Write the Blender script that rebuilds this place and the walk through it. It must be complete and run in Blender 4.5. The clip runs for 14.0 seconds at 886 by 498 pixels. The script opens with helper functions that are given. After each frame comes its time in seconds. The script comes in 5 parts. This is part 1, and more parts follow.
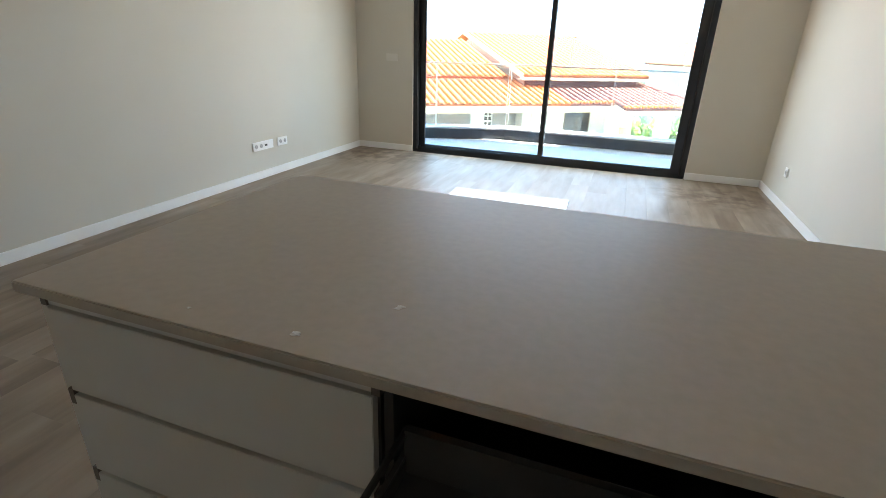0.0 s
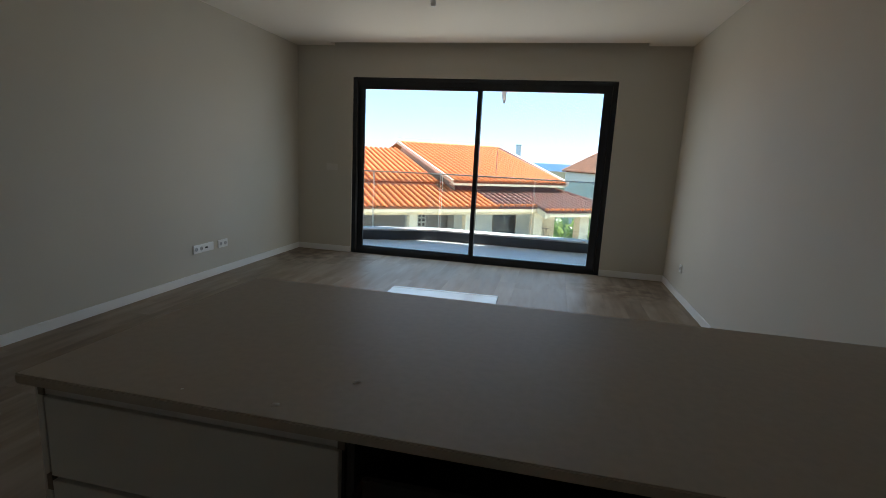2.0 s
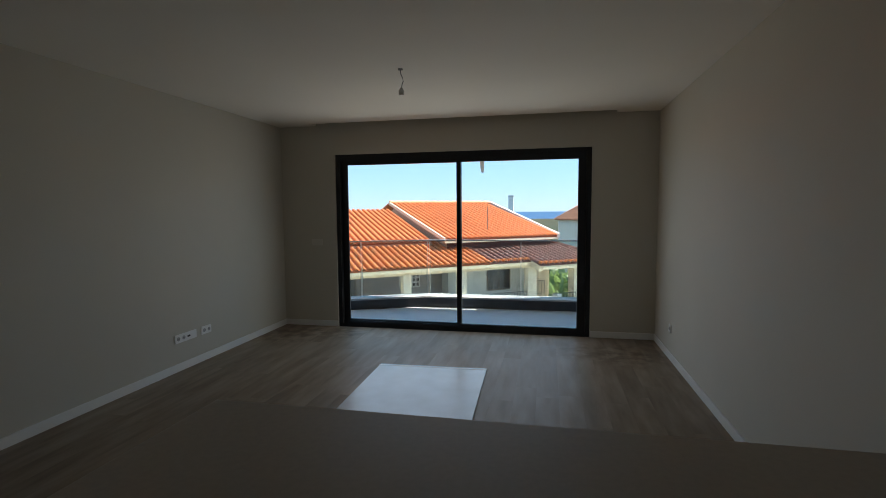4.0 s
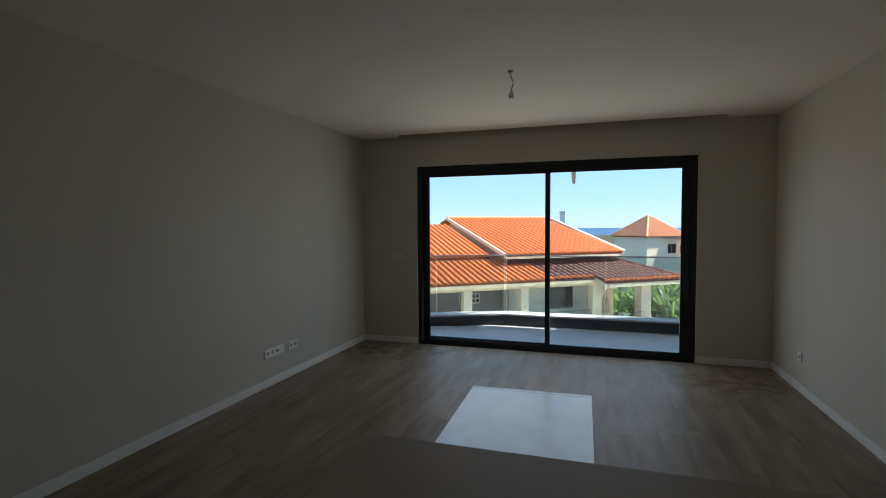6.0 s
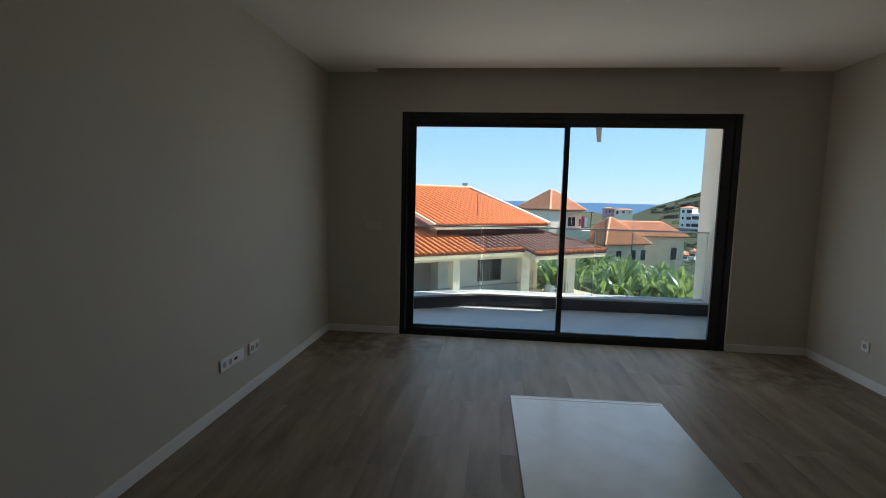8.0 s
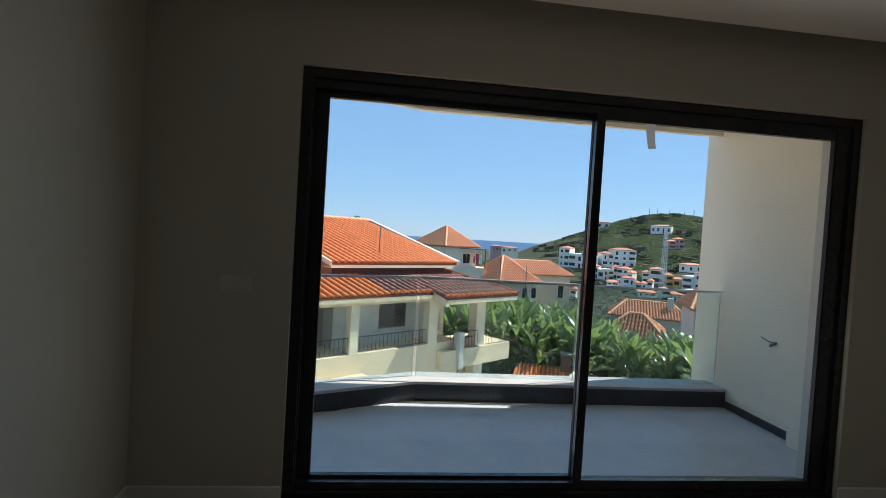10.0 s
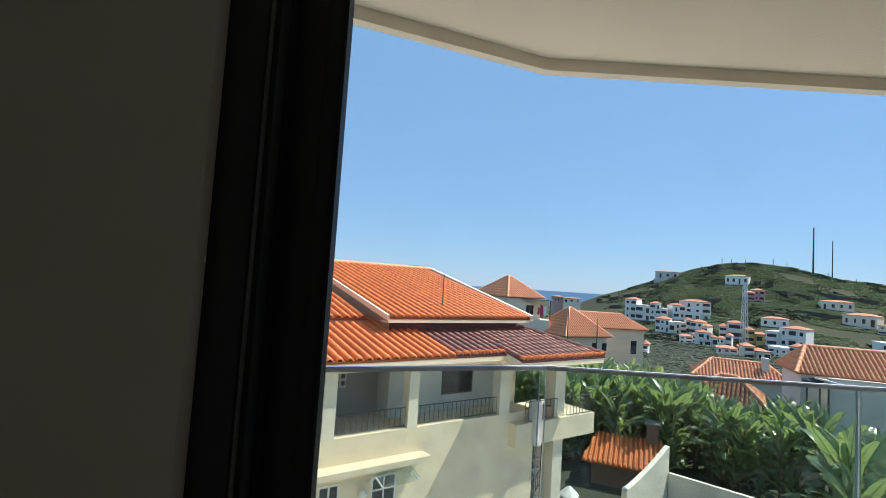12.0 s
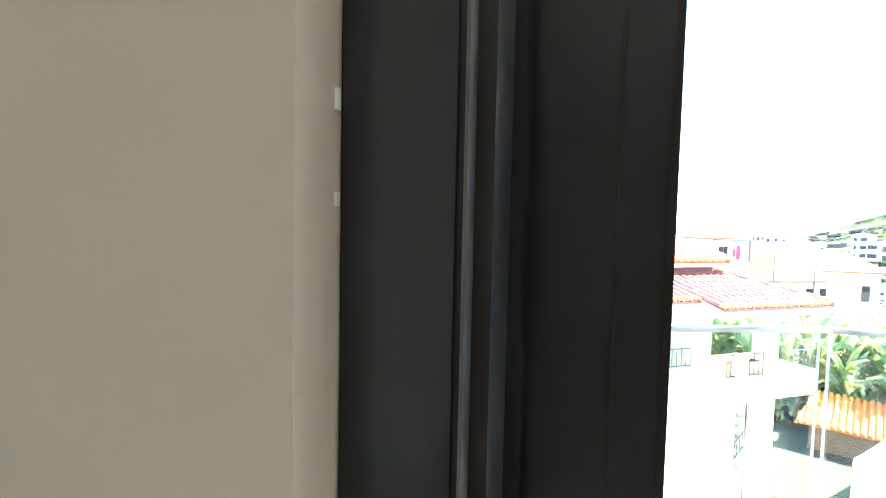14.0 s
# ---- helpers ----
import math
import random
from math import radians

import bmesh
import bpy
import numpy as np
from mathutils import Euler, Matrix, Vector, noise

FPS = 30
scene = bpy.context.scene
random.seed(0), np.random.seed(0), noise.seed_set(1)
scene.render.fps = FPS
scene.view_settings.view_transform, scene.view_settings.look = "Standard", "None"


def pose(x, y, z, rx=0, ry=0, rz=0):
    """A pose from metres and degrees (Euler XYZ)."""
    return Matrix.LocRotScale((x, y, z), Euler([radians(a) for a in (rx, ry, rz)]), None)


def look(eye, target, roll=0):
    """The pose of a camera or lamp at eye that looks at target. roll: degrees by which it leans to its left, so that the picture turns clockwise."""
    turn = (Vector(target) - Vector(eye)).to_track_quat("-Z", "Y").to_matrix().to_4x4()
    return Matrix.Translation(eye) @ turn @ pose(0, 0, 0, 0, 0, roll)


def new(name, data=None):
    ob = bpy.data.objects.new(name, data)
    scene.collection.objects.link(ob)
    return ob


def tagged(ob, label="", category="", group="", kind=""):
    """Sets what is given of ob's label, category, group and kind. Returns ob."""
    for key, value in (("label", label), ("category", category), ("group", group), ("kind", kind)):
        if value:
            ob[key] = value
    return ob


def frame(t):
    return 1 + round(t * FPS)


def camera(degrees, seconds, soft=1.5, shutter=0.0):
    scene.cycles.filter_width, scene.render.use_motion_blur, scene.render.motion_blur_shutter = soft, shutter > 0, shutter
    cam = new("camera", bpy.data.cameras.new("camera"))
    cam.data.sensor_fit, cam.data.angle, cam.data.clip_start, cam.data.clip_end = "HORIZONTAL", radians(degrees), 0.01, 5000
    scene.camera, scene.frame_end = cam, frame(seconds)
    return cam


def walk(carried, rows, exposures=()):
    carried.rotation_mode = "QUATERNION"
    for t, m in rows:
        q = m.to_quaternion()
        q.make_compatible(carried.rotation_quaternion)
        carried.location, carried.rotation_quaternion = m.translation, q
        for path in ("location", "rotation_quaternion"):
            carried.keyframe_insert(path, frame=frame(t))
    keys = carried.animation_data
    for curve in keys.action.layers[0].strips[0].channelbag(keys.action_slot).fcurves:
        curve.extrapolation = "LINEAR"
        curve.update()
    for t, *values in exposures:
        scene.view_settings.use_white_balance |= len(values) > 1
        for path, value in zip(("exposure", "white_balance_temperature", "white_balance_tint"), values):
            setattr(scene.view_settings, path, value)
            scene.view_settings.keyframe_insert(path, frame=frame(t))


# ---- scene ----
EXPO = [(0, 3.9), (1.0, 3.8), (1.3, 3.45), (1.6, 2.6), (2.0, 1.9), (2.5, 1.48), (4.8, 1.28), (6.5, 1.25), (8.2, 1.05), (10.3, 0.72), (12.1, 0.68), (12.5, 0.88), (12.8, 1.6), (13.0, 2.55), (13.3, 3.5), (13.6, 3.95), (14.0, 4.25)]
# ---- camera and walk ----
cam = camera(83.7, 14.0, soft=0.5)
PATH = [
    (0, (3.530, -6.272, 1.340), (2.919, -4.525, 0.582), 1.9),
    (0.5, (3.521, -6.461, 1.3245), (2.925, -4.691, 0.602), 3.6),
    (1, (3.530, -6.520, 1.330), (2.944, -4.718, 0.687), 4.15),
    (1.5, (3.575, -6.540, 1.376), (3.082, -4.668, 0.870), 4.0),
    (2, (3.597, -6.547, 1.420), (3.187, -4.625, 1.049), 2.9),
    (2.5, (3.610, -6.540, 1.490), (3.205, -4.603, 1.202), 1.5),
    (4.8, (3.776, -6.428, 1.654), (3.312, -4.486, 1.54), -2.0),
    (5, (3.733, -6.415, 1.648), (3.22, -4.485, 1.545), -1.9),
    (5.5, (3.507, -6.364, 1.603), (2.889, -4.463, 1.527), -1.0),
    (6, (3.2, -6.306, 1.602), (2.598, -4.401, 1.509), -0.3),
    (6.5, (2.959, -6.15, 1.56), (2.429, -4.228, 1.405), 0.1),
    (7, (2.62, -5.941, 1.526), (2.158, -4.006, 1.327), 0.2),
    (7.5, (2.187, -5.716, 1.519), (1.856, -3.756, 1.3), 0.2),
    (8, (1.863, -5.287, 1.518), (1.658, -3.309, 1.307), 1.4),
    (8.2, (1.77, -5.083, 1.529), (1.615, -3.1, 1.324), 1.6),
    (10.3, (1.346, -2.427, 1.514), (1.599, -0.443, 1.485), 3.9),
    (10.5, (1.358, -2.183, 1.506), (1.605, -0.198, 1.494), 4.4),
    (11, (1.285, -1.57, 1.494), (1.512, 0.416, 1.545), 4.4),
    (11.5, (1.245, -1.053, 1.499), (1.384, 0.939, 1.609), 3.8),
    (11.8, (1.214, -0.786, 1.524), (1.259, 1.21, 1.642), 4.4),
    (12, (1.154, -0.622, 1.511), (1.137, 1.373, 1.641), 3.7),
    (12.5, (0.980, -0.327, 1.506), (0.786, 1.661, 1.615), 2.6),
    (13, (0.946, -0.214, 1.505), (0.563, 1.749, 1.519), 2.9),
    (13.5, (0.947, -0.195, 1.480), (0.407, 1.729, 1.408), 2.4),
    (14, (0.963, -0.184, 1.470), (0.298, 1.698, 1.354), 1.2),
]
walk(cam, [(t, look(e, g, r)) for t, e, g, r in PATH], EXPO)

# ---- world and sun ----
SUN = Vector((0.68, 0.20, 1.0)).normalized()
world = bpy.data.worlds.new("world")
scene.world = world
world.use_nodes = True
wn = world.node_tree
sky = wn.nodes.new("ShaderNodeTexSky")
sky.sky_type = "NISHITA"
sky.sun_disc = False
sky.sun_elevation = math.asin(SUN.z)
sky.sun_rotation = math.atan2(SUN.x, SUN.y)
sky.air_density, sky.dust_density, sky.ozone_density = 1.0, 0.0, 1.2
tint = wn.nodes.new("ShaderNodeMix")
tint.data_type, tint.blend_type = "RGBA", "MULTIPLY"
tint.inputs["Factor"].default_value = 1.0
tint.inputs["B"].default_value = (0.92, 0.98, 1.1, 1)
wn.links.new(sky.outputs[0], tint.inputs["A"])
haze = wn.nodes.new("ShaderNodeMix")
haze.data_type = "RGBA"
haze.inputs["Factor"].default_value = 0.72
haze.inputs["B"].default_value = (1.87, 3.6, 6.0, 1)
wn.links.new(tint.outputs["Result"], haze.inputs["A"])
wn.links.new(haze.outputs["Result"], wn.nodes["Background"].inputs[0])
wn.nodes["Background"].inputs[1].default_value = 0.10
sun = new("sun", bpy.data.lights.new("sun", "SUN"))
sun.data.energy, sun.data.angle, sun.data.color = 5.0, radians(0.53), (1.0, 0.935, 0.84)
sun.matrix_world = look(SUN * 60, (0, 0, 0))

# lamps added in the wide door to brighten the room: blue like the sky above, warm like the sunlit roofs and ground
# below
for nm, watts, tone, side, aim in (("door_fill_blue", 4.4, (0.80, 0.93, 1.0), 2.56, 0.55), ("door_fill_warm", 2.9, (1.0, 0.75, 0.55), 3.7, 3.1)):
    lt = new(nm, bpy.data.lights.new(nm, "AREA"))
    lt.data.shape, lt.data.size, lt.data.size_y = "RECTANGLE", 3.1, 2.1
    lt.data.energy, lt.data.color = watts, tone
    lt.matrix_world = look((2.56, -0.012, 1.2), (side, -3.0, aim))

# ---- materials ----


def mat(name, color, rough=0.6, metal=0.0, color2=None, scale=6.0, bump=0.0, bscale=60.0, stretch=(1, 1, 1), vary=0.0, spec=0.5, big=0.08, coords="Object"):
    """A surface with grain of two sizes: broad patches and fine relief."""
    m = bpy.data.materials.new(name)
    m.use_nodes = True
    nt = m.node_tree
    b = nt.nodes["Principled BSDF"]
    b.inputs["Roughness"].default_value, b.inputs["Metallic"].default_value = rough, metal
    b.inputs["Specular IOR Level"].default_value = spec
    tc = nt.nodes.new("ShaderNodeTexCoord")
    mp = nt.nodes.new("ShaderNodeMapping")
    mp.inputs["Scale"].default_value = stretch
    nt.links.new(tc.outputs[coords], mp.inputs["Vector"])
    n1 = nt.nodes.new("ShaderNodeTexNoise")
    n1.inputs["Scale"].default_value, n1.inputs["Detail"].default_value = scale, 8.0
    nt.links.new(mp.outputs[0], n1.inputs["Vector"])
    ramp = nt.nodes.new("ShaderNodeMapRange")
    ramp.inputs["From Min"].default_value, ramp.inputs["From Max"].default_value = 0.3, 0.7
    nt.links.new(n1.outputs[0], ramp.inputs["Value"])
    mix = nt.nodes.new("ShaderNodeMix")
    mix.data_type = "RGBA"
    c2 = color2 or tuple(c * (1 - big) for c in color)
    mix.inputs["A"].default_value, mix.inputs["B"].default_value = (*color, 1), (*c2, 1)
    nt.links.new(ramp.outputs[0], mix.inputs["Factor"])
    out = mix.outputs["Result"]
    if vary:
        info = nt.nodes.new("ShaderNodeObjectInfo")
        geo = nt.nodes.new("ShaderNodeNewGeometry")
        add = nt.nodes.new("ShaderNodeMath")
        nt.links.new(info.outputs["Random"], add.inputs[0])
        nt.links.new(geo.outputs["Random Per Island"], add.inputs[1])
        fr = nt.nodes.new("ShaderNodeMath")
        fr.operation = "FRACT"
        nt.links.new(add.outputs[0], fr.inputs[0])
        rng = nt.nodes.new("ShaderNodeMapRange")
        rng.inputs["To Min"].default_value, rng.inputs["To Max"].default_value = 1 - vary, 1 + vary
        nt.links.new(fr.outputs[0], rng.inputs["Value"])
        hsv = nt.nodes.new("ShaderNodeHueSaturation")
        nt.links.new(rng.outputs[0], hsv.inputs["Value"])
        nt.links.new(out, hsv.inputs["Color"])
        out = hsv.outputs[0]
    nt.links.new(out, b.inputs["Base Color"])
    if bump:
        n2 = nt.nodes.new("ShaderNodeTexNoise")
        n2.inputs["Scale"].default_value, n2.inputs["Detail"].default_value = bscale, 4.0
        nt.links.new(mp.outputs[0], n2.inputs["Vector"])
        bp = nt.nodes.new("ShaderNodeBump")
        bp.inputs["Strength"].default_value, bp.inputs["Distance"].default_value = bump, 0.01
        nt.links.new(n2.outputs[0], bp.inputs["Height"])
        nt.links.new(bp.outputs[0], b.inputs["Normal"])
    return m


def glass(name, tint=(1, 1, 1), gloss=1.0, dirt=0.03):
    """Clear pane: see-through with a mirror sheen by angle and a little dust."""
    m = bpy.data.materials.new(name)
    m.use_nodes = True
    nt = m.node_tree
    nt.nodes.clear()
    out = nt.nodes.new("ShaderNodeOutputMaterial")
    tr = nt.nodes.new("ShaderNodeBsdfTransparent")
    tr.inputs[0].default_value = (*tint, 1)
    gl = nt.nodes.new("ShaderNodeBsdfGlossy")
    gl.inputs["Roughness"].default_value = 0.0
    lw = nt.nodes.new("ShaderNodeLayerWeight")
    pw5 = nt.nodes.new("ShaderNodeMath")
    pw5.operation = "POWER"
    pw5.inputs[1].default_value = 5.0
    nt.links.new(lw.outputs["Facing"], pw5.inputs[0])
    mu = nt.nodes.new("ShaderNodeMath")
    mu.operation = "MULTIPLY_ADD"
    mu.inputs[1].default_value, mu.inputs[2].default_value = 0.9 * gloss, 0.035 * gloss
    nt.links.new(pw5.outputs[0], mu.inputs[0])
    mx = nt.nodes.new("ShaderNodeMixShader")
    nt.links.new(mu.outputs[0], mx.inputs[0])
    nt.links.new(tr.outputs[0], mx.inputs[1])
    nt.links.new(gl.outputs[0], mx.inputs[2])
    df = nt.nodes.new("ShaderNodeBsdfDiffuse")
    df.inputs[0].default_value = (0.7, 0.72, 0.74, 1)
    tc = nt.nodes.new("ShaderNodeTexCoord")
    no = nt.nodes.new("ShaderNodeTexNoise")
    no.inputs["Scale"].default_value, no.inputs["Detail"].default_value = 9.0, 9.0
    nt.links.new(tc.outputs["Object"], no.inputs["Vector"])
    rg = nt.nodes.new("ShaderNodeMapRange")
    rg.inputs["From Min"].default_value, rg.inputs["From Max"].default_value = 0.45, 0.8
    rg.inputs["To Max"].default_value = dirt
    nt.links.new(no.outputs[0], rg.inputs["Value"])
    m2 = nt.nodes.new("ShaderNodeMixShader")
    nt.links.new(rg.outputs[0], m2.inputs[0])
    nt.links.new(mx.outputs[0], m2.inputs[1])
    nt.links.new(df.outputs[0], m2.inputs[2])
    nt.links.new(m2.outputs[0], out.inputs[0])
    return m


M_WALL = mat("wall_paint", (0.60, 0.566, 0.495), 0.75, bump=0.025, bscale=420, scale=1.2, big=0.04)
M_CEIL = mat("ceiling_paint", (0.86, 0.82, 0.75), 0.8, bump=0.05, bscale=220, scale=1.0, big=0.03)
M_BASE = mat("white_lacquer", (0.84, 0.84, 0.83), 0.35, scale=3, big=0.04)
M_ALU = mat("dark_grey_aluminium", (0.015, 0.019, 0.025), 0.27, bump=0.03, bscale=900, scale=14, big=0.2)
M_GASKET = mat("black_rubber", (0.008, 0.008, 0.009), 0.6)
M_STEEL = mat("brushed_steel", (0.78, 0.79, 0.82), 0.35, 0.6, scale=30, big=0.15)
M_TOP = mat("beige_quartz", (0.475, 0.415, 0.35), 0.48, color2=(0.435, 0.38, 0.32), spec=0.25, scale=40, bump=0.02, bscale=300)
M_FRONT = mat("grey_white_drawer_front", (0.66, 0.635, 0.60), 0.42, scale=3, big=0.04)
M_GRIP = mat("satin_grip_profile", (0.66, 0.645, 0.63), 0.4, 0.15, scale=20, big=0.1)
M_CAP = mat("grey_brown_plastic", (0.16, 0.13, 0.115), 0.5, scale=20)
M_CARC = mat("dark_grey_carcass", (0.05, 0.048, 0.048), 0.5, scale=10, big=0.2)
# white board; the sky's blue reflection is put into its colour
M_PANEL = mat("white_melamine_sky_tint", (0.62, 0.71, 0.77), 0.22, scale=4, big=0.07, color2=(0.53, 0.61, 0.66))
M_PLASTIC = mat("white_plastic", (0.88, 0.88, 0.87), 0.35, scale=5, big=0.03)
M_HOLE = mat("dark_plastic_and_shade", (0.03, 0.03, 0.03), 0.5)
M_CEMENT = mat("plaster_crumb", (0.86, 0.85, 0.83), 0.9, bump=0.4, bscale=80)
M_RENDER = mat("cream_render", (0.86, 0.775, 0.63), 0.85, bump=0.15, bscale=120, scale=1.5, big=0.06)
M_TILE_GREY = mat("grey_terrace_tile", (0.56, 0.59, 0.63), 0.4, color2=(0.37, 0.40, 0.45), scale=1.3, bump=0.05, bscale=150)
M_SLATE = mat("black_membrane", (0.020, 0.024, 0.032), 0.32, color2=(0.045, 0.05, 0.06), scale=7, bump=0.1, bscale=90)
M_COPING = mat("pale_stone_coping", (0.53, 0.50, 0.49), 0.55, scale=5, big=0.15, bump=0.05)
M_PANE = glass("window_glass", (0.93, 0.95, 0.95), 0.8, 0.015)
M_BALGLASS = glass("balustrade_glass", (0.84, 0.9, 0.89), 1.0, 0.12)
M_EDGE = mat("polished_glass_edge", (0.62, 0.72, 0.70), 0.2, scale=20)
M_CABLE = mat("grey_cable", (0.2, 0.2, 0.21), 0.5)
M_CREAM = mat("cream_house_paint", (0.87, 0.715, 0.50), 0.8, color2=(0.80, 0.65, 0.455), scale=1.1, bump=0.1, bscale=70)
M_CREAM2 = mat("pale_cream_paint", (0.86, 0.745, 0.575), 0.8, scale=1.0, bump=0.08, bscale=60)
M_PALE = mat("pale_grey_paint", (0.62, 0.61, 0.56), 0.8, scale=1.0, big=0.1, bump=0.08, bscale=60)
# pale wall darkened to taupe to paint the balcony's deep shade
M_BALCONY_SHADE = mat("balcony_shade_taupe", (0.33, 0.30, 0.28), 0.6, scale=1.5, big=0.2, bump=0.08, bscale=60)
# darker tile colour that paints the shade in the channels between tiles
M_CHANNEL_SHADE = mat("tile_channel_shade", (0.30, 0.075, 0.025), 0.7, scale=5, big=0.2)
M_ORANGE = mat("orange_roof_tile", (0.78, 0.225, 0.05), 0.55, color2=(0.62, 0.155, 0.035), scale=5, bump=0.15, bscale=60, vary=0.12)
M_BROWN = mat("weathered_brown_roof_tile", (0.32, 0.115, 0.078), 0.5, color2=(0.15, 0.055, 0.042), scale=4, bump=0.2, bscale=60, vary=0.18)
M_SALMON = mat("faded_salmon_roof_tile", (0.82, 0.37, 0.19), 0.6, color2=(0.72, 0.29, 0.14), scale=3, bump=0.1, bscale=40, vary=0.12)
M_VILLAGE = mat("weathered_village_roof_tile", (0.58, 0.235, 0.13), 0.75, color2=(0.44, 0.16, 0.085), scale=0.6, bump=0.3, bscale=3, vary=0.2)
M_RETAIN = mat("grey_retaining_wall", (0.34, 0.33, 0.30), 0.9, color2=(0.24, 0.23, 0.20), scale=0.5, big=0.2, bump=0.3, bscale=4)
# planter terracotta; on the gable it paints shade and red bounce off the roof
M_GABLE = mat("terracotta_and_roof_bounce", (0.58, 0.32, 0.21), 0.8, scale=2, big=0.2, bump=0.1)
M_FASCIA = mat("cream_fascia", (0.80, 0.66, 0.46), 0.7, scale=2, big=0.1)
# shade painted as dark maroon: under the eave and between the brown tiles
M_SHADE_MAROON = mat("maroon_roof_shade", (0.14, 0.05, 0.045), 0.7, scale=3, big=0.2)
M_TRIMW = mat("white_verge_mortar", (0.80, 0.74, 0.62), 0.8, scale=6, big=0.15, bump=0.2)
M_IRON = mat("dark_iron_railing", (0.10, 0.10, 0.10), 0.5, 0.3, scale=30)
M_DGLASS = mat("dark_window_glass", (0.03, 0.032, 0.035), 0.08, scale=2, big=0.3)
M_WFRAME = mat("brown_window_frame", (0.14, 0.09, 0.06), 0.5, scale=12)
M_WHITE = mat("white_house_paint", (0.87, 0.835, 0.77), 0.8, scale=0.4, big=0.08)
M_YELLOW = mat("ochre_house_paint", (0.72, 0.46, 0.14), 0.8, scale=0.4, big=0.08)
M_PINK = mat("dusty_pink_house_paint", (0.55, 0.33, 0.30), 0.8, scale=0.4, big=0.08)
M_GREYW = mat("grey_stone_wall", (0.25, 0.24, 0.22), 0.9, scale=1.0, big=0.3)
M_LEAF = mat("banana_leaf", (0.135, 0.20, 0.085), 0.28, color2=(0.29, 0.335, 0.185), scale=1.6, vary=0.55, spec=0.8)
nt = M_LEAF.node_tree
tl = nt.nodes.new("ShaderNodeBsdfTranslucent")
tl.inputs[0].default_value = (0.36, 0.46, 0.15, 1)
ms = nt.nodes.new("ShaderNodeMixShader")
ms.inputs[0].default_value = 0.42
nt.links.new(nt.nodes["Principled BSDF"].outputs[0], ms.inputs[1])
nt.links.new(tl.outputs[0], ms.inputs[2])
nt.links.new(ms.outputs[0], nt.nodes["Material Output"].inputs[0])
M_TRUNK = mat("banana_trunk", (0.14, 0.13, 0.06), 0.7, color2=(0.09, 0.07, 0.04), scale=5, stretch=(1, 1, 0.2), bump=0.3)
M_DRY = mat("dry_banana_leaf", (0.22, 0.16, 0.09), 0.8, scale=4, vary=0.2)
M_BOUNCE_GROUND = mat("pale_bounce_ground", (0.55, 0.52, 0.46), 0.8, scale=0.8, big=0.15, bump=0.1)
M_SOIL = mat("soil_and_grove_shade", (0.035, 0.035, 0.022), 0.95, color2=(0.04, 0.05, 0.02), scale=0.5, bump=0.5, bscale=6)
M_SEA = mat("sea_water", (0.012, 0.05, 0.13), 0.35, color2=(0.015, 0.07, 0.16), scale=0.004, stretch=(1, 4, 1), spec=0.3)
M_HILL = mat("scrub_hillside", (0.040, 0.055, 0.030), 0.95, spec=0.1, color2=(0.085, 0.075, 0.048), scale=0.022, bump=1.0, bscale=0.4)
M_CROP = mat("far_banana_crop", (0.082, 0.118, 0.072), 0.6, color2=(0.14, 0.175, 0.118), scale=0.05, vary=0.3)
nt = M_CROP.node_tree
tl = nt.nodes.new("ShaderNodeBsdfTranslucent")
tl.inputs[0].default_value = (0.16, 0.24, 0.10, 1)
ms = nt.nodes.new("ShaderNodeMixShader")
ms.inputs[0].default_value = 0.25
nt.links.new(nt.nodes["Principled BSDF"].outputs[0], ms.inputs[1])
nt.links.new(tl.outputs[0], ms.inputs[2])
nt.links.new(ms.outputs[0], nt.nodes["Material Output"].inputs[0])
M_BUSH = mat("dark_hillside_bush", (0.045, 0.062, 0.036), 0.9, color2=(0.075, 0.09, 0.055), scale=0.2, vary=0.4)
M_TERRACE = mat("terrace_wall_stone", (0.13, 0.11, 0.09), 0.95, scale=0.3, big=0.3)
M_PAPER = mat("white_wrapping", (0.75, 0.76, 0.78), 0.6, scale=9, big=0.1)
nt = M_PAPER.node_tree
tl = nt.nodes.new("ShaderNodeBsdfTranslucent")
tl.inputs[0].default_value = (0.85, 0.86, 0.88, 1)
ms = nt.nodes.new("ShaderNodeMixShader")
ms.inputs[0].default_value = 0.8
nt.links.new(nt.nodes["Principled BSDF"].outputs[0], ms.inputs[1])
nt.links.new(tl.outputs[0], ms.inputs[2])
nt.links.new(ms.outputs[0], nt.nodes["Material Output"].inputs[0])
M_CLOTH = mat("red_cloth", (0.6, 0.05, 0.12), 0.8)
M_AWN = mat("blue_grey_sheet", (0.10, 0.13, 0.16), 0.5)


